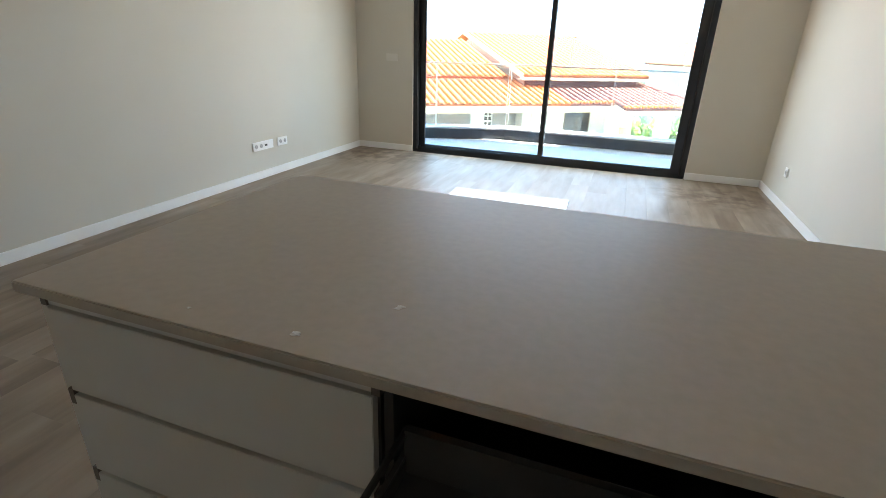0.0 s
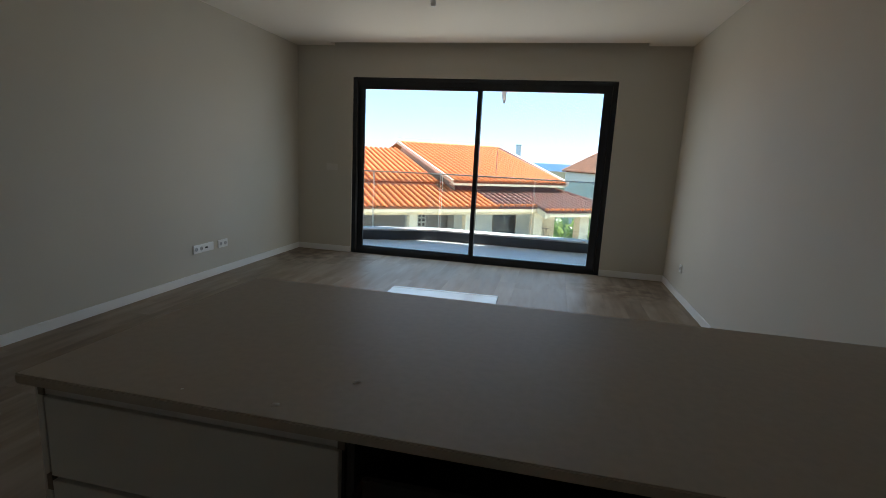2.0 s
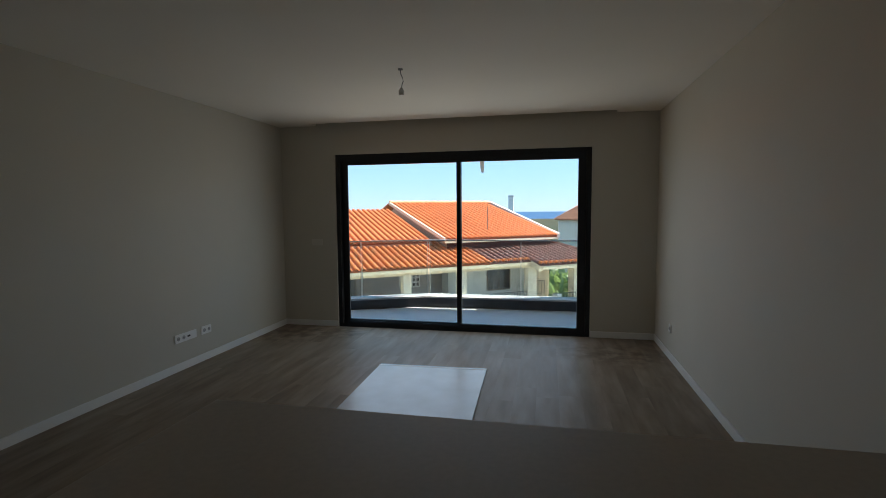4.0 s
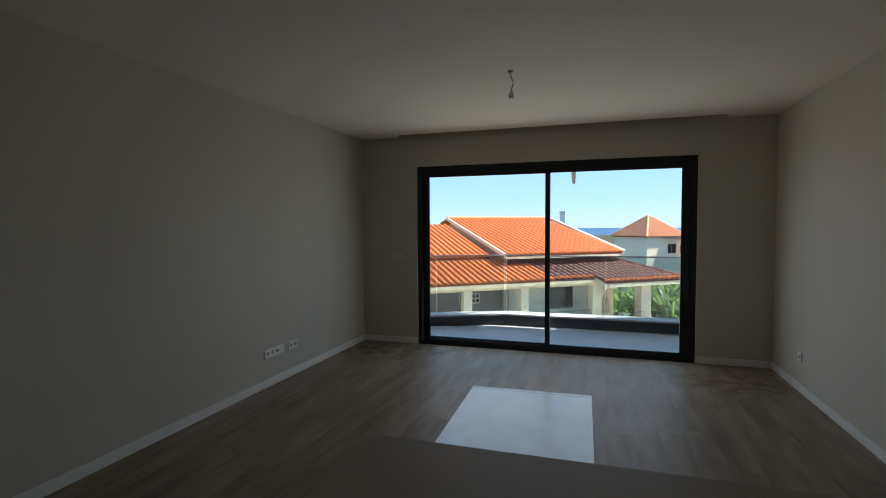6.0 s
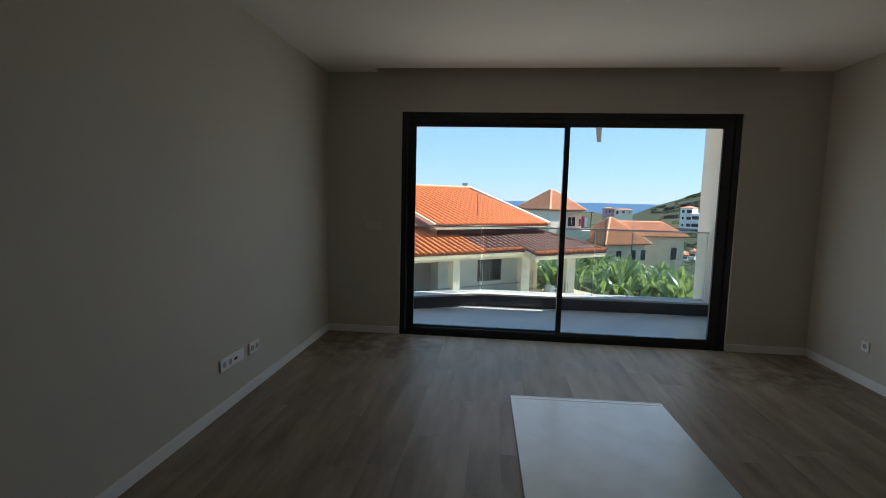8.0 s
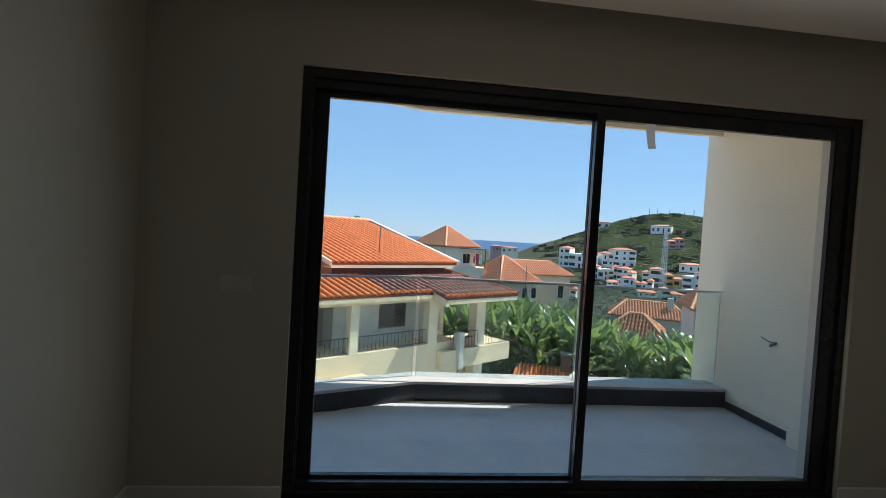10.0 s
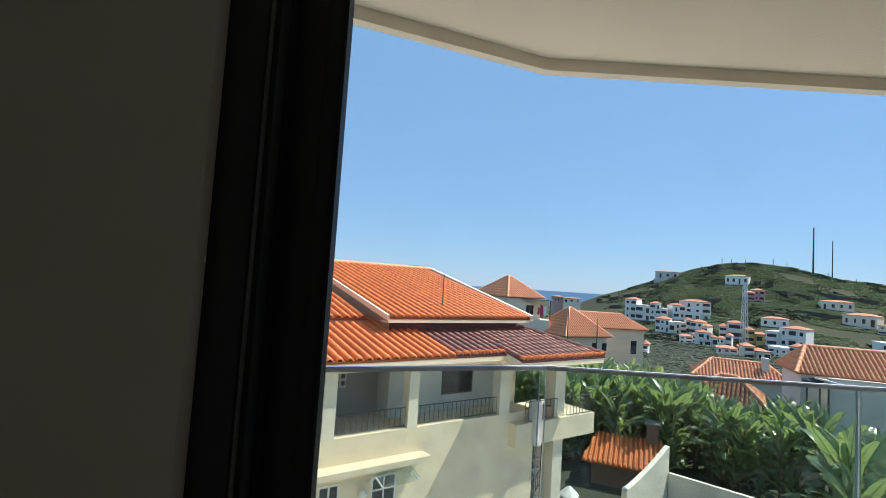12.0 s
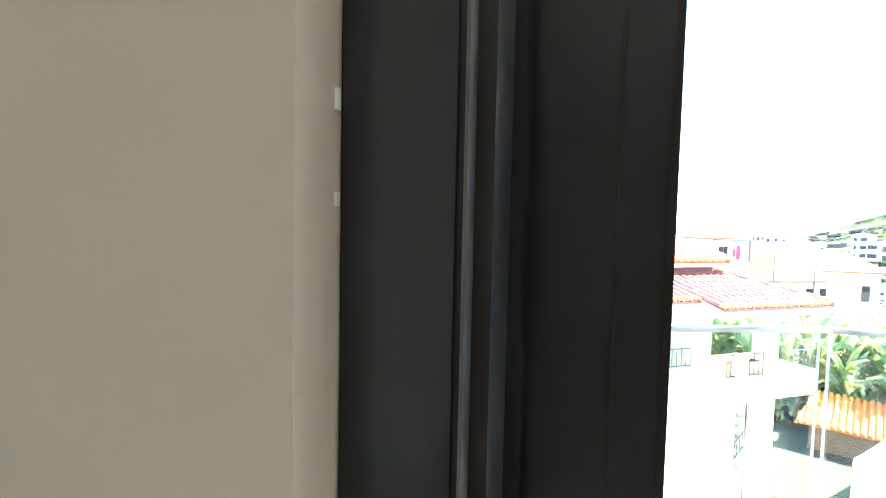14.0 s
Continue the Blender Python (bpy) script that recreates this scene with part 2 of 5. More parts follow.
def floor_material():
    """Wood-look planks, streaked along y, with dried mud by the window corners."""
    m = mat("oak_look_vinyl", (0.335, 0.272, 0.210), 0.46, color2=(0.185, 0.140, 0.104), scale=2.0, stretch=(4.5, 0.75, 1), bump=0.04, bscale=30, vary=0.05, spec=0.2)
    nt = m.node_tree
    inf = nt.nodes.new("ShaderNodeObjectInfo")
    ofs = nt.nodes.new("ShaderNodeVectorMath")
    ofs.operation = "SCALE"
    ofs.inputs[0].default_value = (3.0, 17.0, 5.0)
    nt.links.new(inf.outputs["Random"], ofs.inputs["Scale"])
    pos = nt.nodes.new("ShaderNodeNewGeometry")
    adv = nt.nodes.new("ShaderNodeVectorMath")
    nt.links.new(pos.outputs["Position"], adv.inputs[0])
    nt.links.new(ofs.outputs[0], adv.inputs[1])
    nt.links.new(adv.outputs[0], [n for n in nt.nodes if n.type == "MAPPING"][0].inputs["Vector"])
    b = nt.nodes["Principled BSDF"]
    src = b.inputs["Base Color"].links[0].from_socket
    geo = nt.nodes.new("ShaderNodeNewGeometry")
    total = None
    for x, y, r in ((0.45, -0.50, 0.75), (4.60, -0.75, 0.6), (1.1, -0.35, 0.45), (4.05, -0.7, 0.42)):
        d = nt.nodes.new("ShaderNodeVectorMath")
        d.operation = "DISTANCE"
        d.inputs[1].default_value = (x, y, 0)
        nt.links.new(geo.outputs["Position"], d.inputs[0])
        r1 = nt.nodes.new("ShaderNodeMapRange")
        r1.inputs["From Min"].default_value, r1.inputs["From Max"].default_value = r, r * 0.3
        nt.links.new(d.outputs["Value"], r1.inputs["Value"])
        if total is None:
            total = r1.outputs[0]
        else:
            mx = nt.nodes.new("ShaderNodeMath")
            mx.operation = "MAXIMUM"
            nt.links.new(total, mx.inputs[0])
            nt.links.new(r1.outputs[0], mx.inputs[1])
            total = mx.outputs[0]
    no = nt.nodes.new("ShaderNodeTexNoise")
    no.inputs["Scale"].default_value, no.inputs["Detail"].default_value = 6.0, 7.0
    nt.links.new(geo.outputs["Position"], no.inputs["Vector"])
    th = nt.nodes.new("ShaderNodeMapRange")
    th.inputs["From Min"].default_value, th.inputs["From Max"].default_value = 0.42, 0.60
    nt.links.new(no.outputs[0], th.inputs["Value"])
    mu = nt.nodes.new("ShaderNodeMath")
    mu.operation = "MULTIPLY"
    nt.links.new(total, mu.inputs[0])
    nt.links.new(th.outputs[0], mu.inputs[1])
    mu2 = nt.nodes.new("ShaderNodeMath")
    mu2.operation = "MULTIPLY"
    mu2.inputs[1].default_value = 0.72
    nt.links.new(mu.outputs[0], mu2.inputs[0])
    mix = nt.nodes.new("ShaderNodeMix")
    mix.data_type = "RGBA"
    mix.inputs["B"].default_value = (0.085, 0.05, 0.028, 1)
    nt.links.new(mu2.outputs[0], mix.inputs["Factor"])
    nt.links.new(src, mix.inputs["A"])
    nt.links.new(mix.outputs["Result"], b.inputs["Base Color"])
    return m


M_FLOOR = floor_material()

# ---- mesh helpers ----


def box(bm, x0, x1, y0, y1, z0, z1, m=None):
    vs = [bm.verts.new((x, y, z)) for x in (x0, x1) for y in (y0, y1) for z in (z0, z1)]
    if m is not None:
        for v in vs:
            v.co = m @ v.co
    for f in ((0, 1, 3, 2), (4, 6, 7, 5), (0, 4, 5, 1), (2, 3, 7, 6), (0, 2, 6, 4), (1, 5, 7, 3)):
        bm.faces.new([vs[i] for i in f])
    return vs


def tube(bm, pts, r, n=8, r2=None, cap=True):
    """A round bar through the points, from radius r to r2."""
    pts = [Vector(p) for p in pts]
    rings = []
    for i, p in enumerate(pts):
        a, b = pts[max(i - 1, 0)], pts[min(i + 1, len(pts) - 1)]
        q = (b - a).to_track_quat("Z", "Y")
        rr = r if r2 is None else r + (r2 - r) * i / (len(pts) - 1)
        rings.append([bm.verts.new(p + q @ Vector((rr * math.cos(2 * math.pi * k / n), rr * math.sin(2 * math.pi * k / n), 0))) for k in range(n)])
    for a, b in zip(rings, rings[1:]):
        for k in range(n):
            bm.faces.new((a[k], a[(k + 1) % n], b[(k + 1) % n], b[k]))
    if cap:
        bm.faces.new(rings[0][::-1])
        bm.faces.new(rings[-1])


def lathe(bm, prof, n=20, at=(0, 0, 0)):
    """A turned shape from (radius, height) pairs."""
    at = Vector(at)
    rings = [[bm.verts.new(at + Vector((r * math.cos(2 * math.pi * k / n), r * math.sin(2 * math.pi * k / n), z))) for k in range(n)] for r, z in prof]
    for a, b in zip(rings, rings[1:]):
        for k in range(n):
            bm.faces.new((a[k], a[(k + 1) % n], b[(k + 1) % n], b[k]))
    bm.faces.new(rings[0][::-1])
    bm.faces.new(rings[-1])


def prism(bm, outline, z0, z1, m=None):
    """An upright block on an outline of (x, y) points, counter-clockwise."""
    lo, hi = [bm.verts.new((x, y, z0)) for x, y in outline], [bm.verts.new((x, y, z1)) for x, y in outline]
    if m is not None:
        for v in lo + hi:
            v.co = m @ v.co
    bm.faces.new(lo[::-1])
    bm.faces.new(hi)
    k = len(outline)
    for i in range(k):
        bm.faces.new((lo[i], lo[(i + 1) % k], hi[(i + 1) % k], hi[i]))


def slab(bm, quad, t):
    """A board of thickness t under four corners."""
    top = [Vector(q) for q in quad]
    nrm = (top[1] - top[0]).cross(top[2] - top[0]).normalized()
    a, b = [bm.verts.new(p) for p in top], [bm.verts.new(p - nrm * t) for p in top]
    bm.faces.new(a)
    bm.faces.new(b[::-1])
    for i in range(4):
        bm.faces.new((a[i], b[i], b[(i + 1) % 4], a[(i + 1) % 4]))


def mesh_of(name, bm, material, bevel=0.0, smooth=False):
    if bevel:
        bmesh.ops.bevel(bm, geom=[e for e in bm.edges], offset=bevel, segments=2, affect="EDGES", clamp_overlap=True)
    bmesh.ops.recalc_face_normals(bm, faces=bm.faces)
    me = bpy.data.meshes.new(name)
    bm.to_mesh(me)
    bm.free()
    me.materials.append(material)
    if smooth:
        for p in me.polygons:
            p.use_smooth = True
    return me


def part(name, bm, material, parent, label="", bevel=0.0, smooth=False):
    ob = new(name, mesh_of(name, bm, material, bevel, smooth))
    ob.parent = parent
    return tagged(ob, label)


def piece(name, me, parent, m=None):
    ob = new(name, me)
    ob.parent = parent
    if m is not None:
        ob.matrix_basis = m
    return ob


def thing(name, at, label, category, group="", rz=0, kind=""):
    ob = new(name)
    ob.empty_display_size = 0.1
    ob.matrix_world = pose(*at, rz=rz)
    return tagged(ob, label, category, group, kind)


def solid(name, bm, material, label, category="", kind="structure", bevel=0.0, smooth=False):
    return tagged(new(name, mesh_of(name, bm, material, bevel, smooth)), label, category, kind=kind)


def boxpart(name, dims, material, parent, label="", bevel=0.0):
    bm = bmesh.new()
    box(bm, *dims)
    return part(name, bm, material, parent, label, bevel)


# ---- the room ----
XL, XR, YW, YB, H = 0.045, 5.047, -0.03, -7.7, 2.80
DL, DR, DT = 0.85, 4.271, 2.40     # the door opening
bm = bmesh.new()
box(bm, XL - 0.2, XR + 0.2, YB, 0.28, -0.25, -0.006)
floor = solid("floor", bm, M_GREYW, "wood-look vinyl plank floor with dried mud stains", "floor")
bm = bmesh.new()
box(bm, XL - 0.2, XL, YB - 0.2, YW, 0, 3.1)
solid("wall_west", bm, M_WALL, "plain wall painted pale grey-beige", "wall")
bm = bmesh.new()
box(bm, XR, XR + 0.2, YB - 0.2, YW, 0, 3.1)
solid("wall_east", bm, M_WALL, "plain wall painted pale grey-beige", "wall")
# unseen wall, set close behind the camera to bounce light onto the drawers
bm = bmesh.new()
box(bm, XL, XR, YB - 0.2, YB, 0, 3.1)
solid("wall_back_unseen", bm, M_WALL, "plain wall painted pale grey-beige", "wall")
bm = bmesh.new()
box(bm, XL - 0.2, DL, YW, 0.28, 0, 3.3)
box(bm, DR, XR + 0.2, YW, 0.28, 0, 3.3)
box(bm, DL, DR, YW, 0.28, DT, 3.3)
solid("wall_window", bm, M_WALL, "beige painted wall round the sliding door", "wall")
bm = bmesh.new()
box(bm, XL, XR, YB, YW - 0.16, H, H + 0.12)
box(bm, XL, 0.59, YW - 0.16, YW, H, H + 0.12)
box(bm, 4.55, XR, YW - 0.16, YW, H, H + 0.12)
box(bm, XL - 0.2, XR + 0.2, YB - 0.2, 0.28, 3.1, 3.3)
box(bm, 0.59, 4.55, YW - 0.17, YW - 0.16, H + 0.12, 3.1)
solid("ceiling", bm, M_CEIL, "white plasterboard ceiling with a curtain slot at the window", "ceiling")


def skirting(x0, x1, y0, y1):
    bm = bmesh.new()
    box(bm, x0, x1, y0, y1, 0.0, 0.08)
    return solid("baseboard", bm, M_BASE, "white lacquered baseboard along the wall", "baseboard", bevel=0.003)


skirting(XL, XL + 0.014, YB + 0.014, YW)
skirting(XR - 0.014, XR, YB + 0.014, YW)
skirting(XL + 0.014, DL, YW - 0.014, YW)
skirting(DR, XR - 0.014, YW - 0.014, YW)

# ---- the sliding door ----
door = thing("door_1", (0, 0, 0), "wide sliding balcony door in dark grey aluminium, shut", "sliding door", kind="structure")
FW = 0.055
for dims in ((DL, DL + FW, 0, 0.13, 0, DT), (DR - FW, DR, 0, 0.13, 0, DT), (DL + FW, DR - FW, 0, 0.13, DT - FW, DT), (DL + FW, DR - FW, 0, 0.13, 0.0, 0.035)):
    boxpart("frame", dims, M_ALU, door, bevel=0.0025)
boxpart("cover_profile", (DL + FW, 2.555, 0.02, 0.066, DT - FW - 0.05, DT - FW), M_ALU, door, bevel=0.002)
boxpart("cover_profile", (DL + FW, 2.555, 0.02, 0.066, 0.035, 0.075), M_ALU, door, bevel=0.002)
# grey tone paints the metal highlight; width fitted to the camera's view
boxpart("weather_strip", (DL + FW + 0.0005, DL + FW + 0.002, 0.001, 0.020, 0.04, DT - FW), M_IRON, door, "thin grey seal strip that also paints the edge's metal highlight")
boxpart("weather_strip", (DL + FW + 0.006, DL + FW + 0.016, 0.045, 0.060, 0.08, DT - FW - 0.05), M_ALU, door)
for z, h in ((1.475, 0.006), (1.515, 0.009)):
    boxpart("plaster_fleck", (DL - 0.001, DL + 0.0015, -0.003, -0.0005, z, z + h), M_CEMENT, door, "tiny plaster fleck on the frame edge")
for x in (DL + FW, DR - FW - 0.01):
    boxpart("gasket", (x, x + 0.01, 0.012, 0.12, 0.035, DT - FW), M_GASKET, door)


def sash(x0, x1, y0, y1, l, r):
    z0, z1 = 0.034, DT - FW + 0.001
    s = part("sash", bmesh.new(), M_ALU, door)
    s.data.materials.clear()
    bm = bmesh.new()
    bm.from_mesh(s.data)
    for dims in ((x0, x0 + l, y0, y1, z0, z1), (x1 - r, x1, y0, y1, z0, z1), (x0 + l, x1 - r, y0, y1, z1 - 0.085, z1), (x0 + l, x1 - r, y0, y1, z0, z0 + 0.058)):
        box(bm, *dims)
    bmesh.ops.bevel(bm, geom=list(bm.edges), offset=0.003, segments=2, affect="EDGES", clamp_overlap=True)
    bm.to_mesh(s.data)
    bm.free()
    s.data.materials.append(M_ALU)
    p = boxpart("pane", (x0 + l - 0.005, x1 - r + 0.005, (y0 + y1) / 2 - 0.004, (y0 + y1) / 2 + 0.004, z0 + 0.053, z1 - 0.08), M_PANE, s)
    p.visible_shadow = False
    for xx in (x0 + l, x1 - r - 0.004):
        boxpart("bead", (xx, xx + 0.004, y0 + 0.006, y1 - 0.006, z0 + 0.058, z1 - 0.085), M_GASKET, s)
    return s


left_sash = sash(DL + FW + 0.006, 2.607, 0.070, 0.112, 0.074, 0.05)
sash(2.55, DR - FW - 0.006, 0.018, 0.060, 0.05, 0.095)

boxpart("groove", (0.962, 0.9635, 0.0696, 0.0702, 0.10, 2.26), M_GASKET, left_sash)

# ---- balcony ----
BEND, SL = (1.70, 1.80), 0.42     # the bend of the parapet, and the slope of its slanting side
XE = -1.9


def slant(off, x):
    return BEND[1] + off + SL * (x - BEND[0])


bm = bmesh.new()
prism(bm, [(XE - 0.2, 0.28), (4.86, 0.28), (4.86, 2.1), (BEND[0], 2.1), (XE - 0.2, 0.55)], -0.35, -0.055)
balc = solid("balcony_floor", bm, M_TILE_GREY, "grey tiled balcony floor", "floor")


def ribbon(bm, o0, o1, z0, z1, x_right):
    """A block along the slanting and the straight run, between two offsets from the parapet's inner face."""
    k = 1.085
    a = [(x_right, BEND[1] + o0), (BEND[0], BEND[1] + o0), (XE, slant(o0 * k, XE))]
    b = [(x_right, BEND[1] + o1), (BEND[0], BEND[1] + o1), (XE, slant(o1 * k, XE))]
    for i in range(2):
        prism(bm, [a[i], b[i], b[i + 1], a[i + 1]], z0, z1)


para = thing("balcony_parapet", (0, 0, -0.055), "low black-faced balcony kerb with a pale coping", "parapet", kind="structure")
bm = bmesh.new()
ribbon(bm, 0.0, 0.30, 0.0, 0.165, 4.85)
part("kerb", bm, M_SLATE, para)
bm = bmesh.new()
ribbon(bm, -0.012, 0.32, 0.165, 0.19, 4.85)
part("coping", bm, M_COPING, para, "pale stone coping")

balu = thing("glass_balustrade", (0, 0, 0.135), "frameless glass balustrade with a slim steel handrail", "balustrade")
GO = 0.16
for x0, x1 in ((3.31, 4.83), (1.71, 3.29)):
    p = boxpart("pane", (x0, x1, BEND[1] + GO - 0.006, BEND[1] + GO + 0.006, 0.0, 0.96), M_BALGLASS, balu)
    p.visible_shadow = False
for x0, x1 in ((0.62, 1.67), (-0.8, 0.60)):
    bm = bmesh.new()
    prism(bm, [(x0, slant(GO * 1.085, x0)), (x1, slant(GO * 1.085, x1)), (x1, slant(GO * 1.085, x1) + 0.013), (x0, slant(GO * 1.085, x0) + 0.013)], 0.0, 0.96)
    p = part("pane", bm, M_BALGLASS, balu)
    p.visible_shadow = False
bm = bmesh.new()
ribbon(bm, GO - 0.016, GO + 0.016, 0.957, 0.979, 4.85)
part("handrail", bm, M_STEEL, balu, "brushed steel handrail", bevel=0.004)
for x in (3.292, 3.308, 4.832):
    boxpart("pane_edge", (x - 0.002, x + 0.002, BEND[1] + GO - 0.007, BEND[1] + GO + 0.007, 0.0, 0.957), M_EDGE, balu, "pale polished glass edge")
for x in (0.602, 0.618, 1.672, 1.708):
    y = slant(GO * 1.085, min(x, 1.70))
    boxpart("pane_edge", (x - 0.002, x + 0.002, y - 0.006, y + 0.012, 0.0, 0.957), M_EDGE, balu, "pale polished glass edge")

bm = bmesh.new()
prism(bm, [(4.85, 0.9), (5.3, 0.9), (5.3, 2.37), (4.85, 2.37)], -0.35, 3.3)
prism(bm, [(4.74, 0.28), (5.3, 0.28), (5.3, 0.9), (4.74, 0.9)], -0.35, 3.3)
solid("balcony_side_wall", bm, M_RENDER, "cream rendered side wall of the balcony", "wall")
bm = bmesh.new()
box(bm, 4.836, 4.85, 0.9, 1.79, -0.055, 0.02)
solid("balcony_baseboard", bm, M_SLATE, "dark skirting along the balcony side wall", "baseboard")
bm = bmesh.new()
prism(bm, [(XE - 0.3, 0.28), (4.85, 0.28), (4.85, 2.2), (1.66, 2.2), (XE - 0.3, 0.55)], 2.82, 3.1)
k = [(4.85, 2.13), (4.85, 2.2), (1.66, 2.2), (1.66, 2.13)]
prism(bm, k, 2.75, 2.82)
prism(bm, [(1.66, 2.13), (1.66, 2.2), (XE - 0.3, 0.55), (XE - 0.3, 0.48)], 2.75, 2.82)
solid("balcony_soffit", bm, M_RENDER, "cream rendered balcony soffit with a drip edge", "ceiling")
bm = bmesh.new()
box(bm, -4.5, XL - 0.2, 0.0, 0.28, -9.2, 3.3)
box(bm, XR + 0.2, 7.5, 0.0, 0.28, -9.2, 3.3)
box(bm, XL - 0.2, XR + 0.2, -0.03, 0.28, -9.2, -0.36)
box(bm, -4.5, 7.5, -7.9, 0.28, 3.3, 3.6)
box(bm, -4.5, -4.3, -7.9, 0.0, -9.2, 3.3)
box(bm, 7.3, 7.5, -7.9, 0.0, -9.2, 3.3)
solid("building_shell", bm, M_RENDER, "cream rendered outer walls of the building", "wall")

# ---- kitchen island ----
TOPZ = 0.90
bm = bmesh.new()
box(bm, 2.472, XR - 0.002, -5.75, -4.81, TOPZ - 0.024, TOPZ)
worktop = tagged(new("island_worktop", mesh_of("island_worktop", bm, M_TOP, 0.003)), "beige speckled quartz worktop lying on the kitchen island", "worktop")
boxy = thing("island_end_panel", (2.487, -5.72, 0), "thin grey-white end panel of the kitchen island", "panel")
boxpart("board", (0.0, 0.019, 0.0, 0.62, 0.0, TOPZ - 0.024), M_FRONT, boxy, bevel=0.001)
bm = bmesh.new()
box(bm, 2.487, 4.66, -5.10, -5.085, 0.0, TOPZ - 0.024)
tagged(new("island_back_panel", mesh_of("island_back_panel", bm, M_FRONT, 0.001)), "grey-white back panel of the kitchen island", "panel")
FRONTS = ((0.645, 0.842), (0.425, 0.632), (0.115, 0.412))


def drawer_unit(x0, x1, pulled, label):
    """A base unit with three drawers; the top one pulled out by so much."""
    w = x1 - x0
    u = thing("drawer_unit", (x0, -5.73, 0), label, "drawer unit", "island drawer units")
    zt = TOPZ - 0.026
    boxpart("side_panel", (0, 0.016, 0.02, 0.62, 0.1, zt), M_CARC, u, "dark grey carcass side")
    boxpart("side_panel", (w - 0.016, w, 0.02, 0.62, 0.1, zt), M_CARC, u, "dark grey carcass side")
    boxpart("bottom_panel", (0.016, w - 0.016, 0.02, 0.62, 0.1, 0.116), M_CARC, u, "dark grey carcass bottom")
    boxpart("back_panel", (0.016, w - 0.016, 0.604, 0.62, 0.116, zt), M_CARC, u, "dark grey carcass back")
    boxpart("plinth", (0, w, 0.06, 0.075, 0.0, 0.1), M_FRONT, u)
    for i, (z0, z1) in enumerate(FRONTS):
        out = -pulled if i == 0 else 0.0
        d = boxpart("drawer", (0.004, w - 0.004, out, out + 0.019, z0, z1), M_FRONT, u, "grey-white drawer front", bevel=0.0012)
        bm = bmesh.new()
        prof = [(0.012, z1 - 0.03), (0.012, z1 - 0.004), (0.014, z1 - 0.001), (0.018, z1 + 0.0005), (0.0188, z1 - 0.03)]
        a = [bm.verts.new((0.006, out + y, z)) for y, z in prof]
        b = [bm.verts.new((w - 0.006, out + y, z)) for y, z in prof]
        for k in range(len(prof)):
            bm.faces.new((a[k], a[(k + 1) % 5], b[(k + 1) % 5], b[k]))
        bm.faces.new(a[::-1])
        bm.faces.new(b)
        part("grip", bm, M_GRIP, d, "satin metal grip edge")
        if i == 0 and pulled:
            lo = z0 + 0.02
            bm = bmesh.new()
            box(bm, 0.03, w - 0.03, out + 0.019, out + 0.50, lo, lo + 0.014)
            part("drawer_bottom", bm, M_CARC, d)
            boxpart("drawer_back", (0.03, w - 0.03, out + 0.50, out + 0.515, lo, z1 - 0.075), M_CARC, d)
            for xx in (0.022, w - 0.034):
                boxpart("drawer_side", (xx, xx + 0.012, out + 0.019, out + 0.515, lo - 0.005, lo + 0.05), M_CARC, d, bevel=0.002)
                bm = bmesh.new()
                tube(bm, [(xx + 0.006, out + 0.019, lo + 0.092), (xx + 0.006, out + 0.515, lo + 0.092)], 0.006)
                part("side_rail", bm, M_CARC, d, smooth=True)
    for z0, z1 in ((0.846, TOPZ - 0.0262), (0.606, 0.644), (0.386, 0.424)):
        boxpart("end_cap", (-0.012, 0.003, 0.001, 0.020, z0, z1), M_CAP, u, "grey-brown plastic end cap")
    if not pulled:
        boxpart("channel", (0.0, w, 0.0055, 0.020, 0.8475, TOPZ - 0.0245), M_GRIP, u, "recessed metal grip channel")
    for z in (0.632, 0.412):
        boxpart("channel", (-0.003, w, 0.030, 0.045, z - 0.03, z + 0.03), M_GRIP, u)
    return u


drawer_unit(2.518, 3.238, 0.0, "grey-white base unit with three shut handleless drawers")
drawer_unit(3.244, 3.936, 0.47, "grey-white base unit with its top drawer pulled open")
drawer_unit(3.942, 4.662, 0.0, "grey-white base unit with three shut handleless drawers")
bm = bmesh.new()
box(bm, 4.668, XR - 0.004, -5.73, -5.10, 0.0, TOPZ - 0.026)
tagged(new("filler_panel", mesh_of("filler_panel", bm, M_FRONT, 0.001)), "plain grey-white filler panel beside the island drawers", "panel")


def crumb(x, y, r, seed):
    """A torn scrap: a few flat flakes in one lump."""
    rnd = random.Random(seed)
    bm = bmesh.new()
    for _ in range(5):
        a, q = rnd.uniform(0, 6.3), r * rnd.uniform(0.2, 0.6)
        c = Vector((x + q * math.cos(a), y + q * math.sin(a), TOPZ))
        ring = [(c.x + r * rnd.uniform(0.3, 0.7) * math.cos(t), c.y + r * 0.6 * rnd.uniform(0.3, 0.7) * math.sin(t)) for t in (0.2, 1.3, 2.4, 3.5, 4.7, 5.6)]
        prism(bm, ring, TOPZ + 0.0003, TOPZ + rnd.uniform(0.0008, 0.0016))
    return tagged(new("plaster_scrap", mesh_of("plaster_scrap", bm, M_CEMENT)), "small white plaster scrap lying on the worktop", "debris", "scraps on the worktop")


crumb(3.199, -5.554, 0.011, 1)
crumb(3.080, -5.700, 0.010, 2)
crumb(2.86, -5.70, 0.004, 3)

# ---- loose board on the floor ----
bp = thing("cabinet_panel", (2.585, -1.585, 0), "white melamine cabinet panel lying flat on the floor", "panel", rz=1.6)
boxpart("board", (-0.56, 0.56, -2.15, 0.0, 0.0, 0.019), M_PANEL, bp, bevel=0.0015)
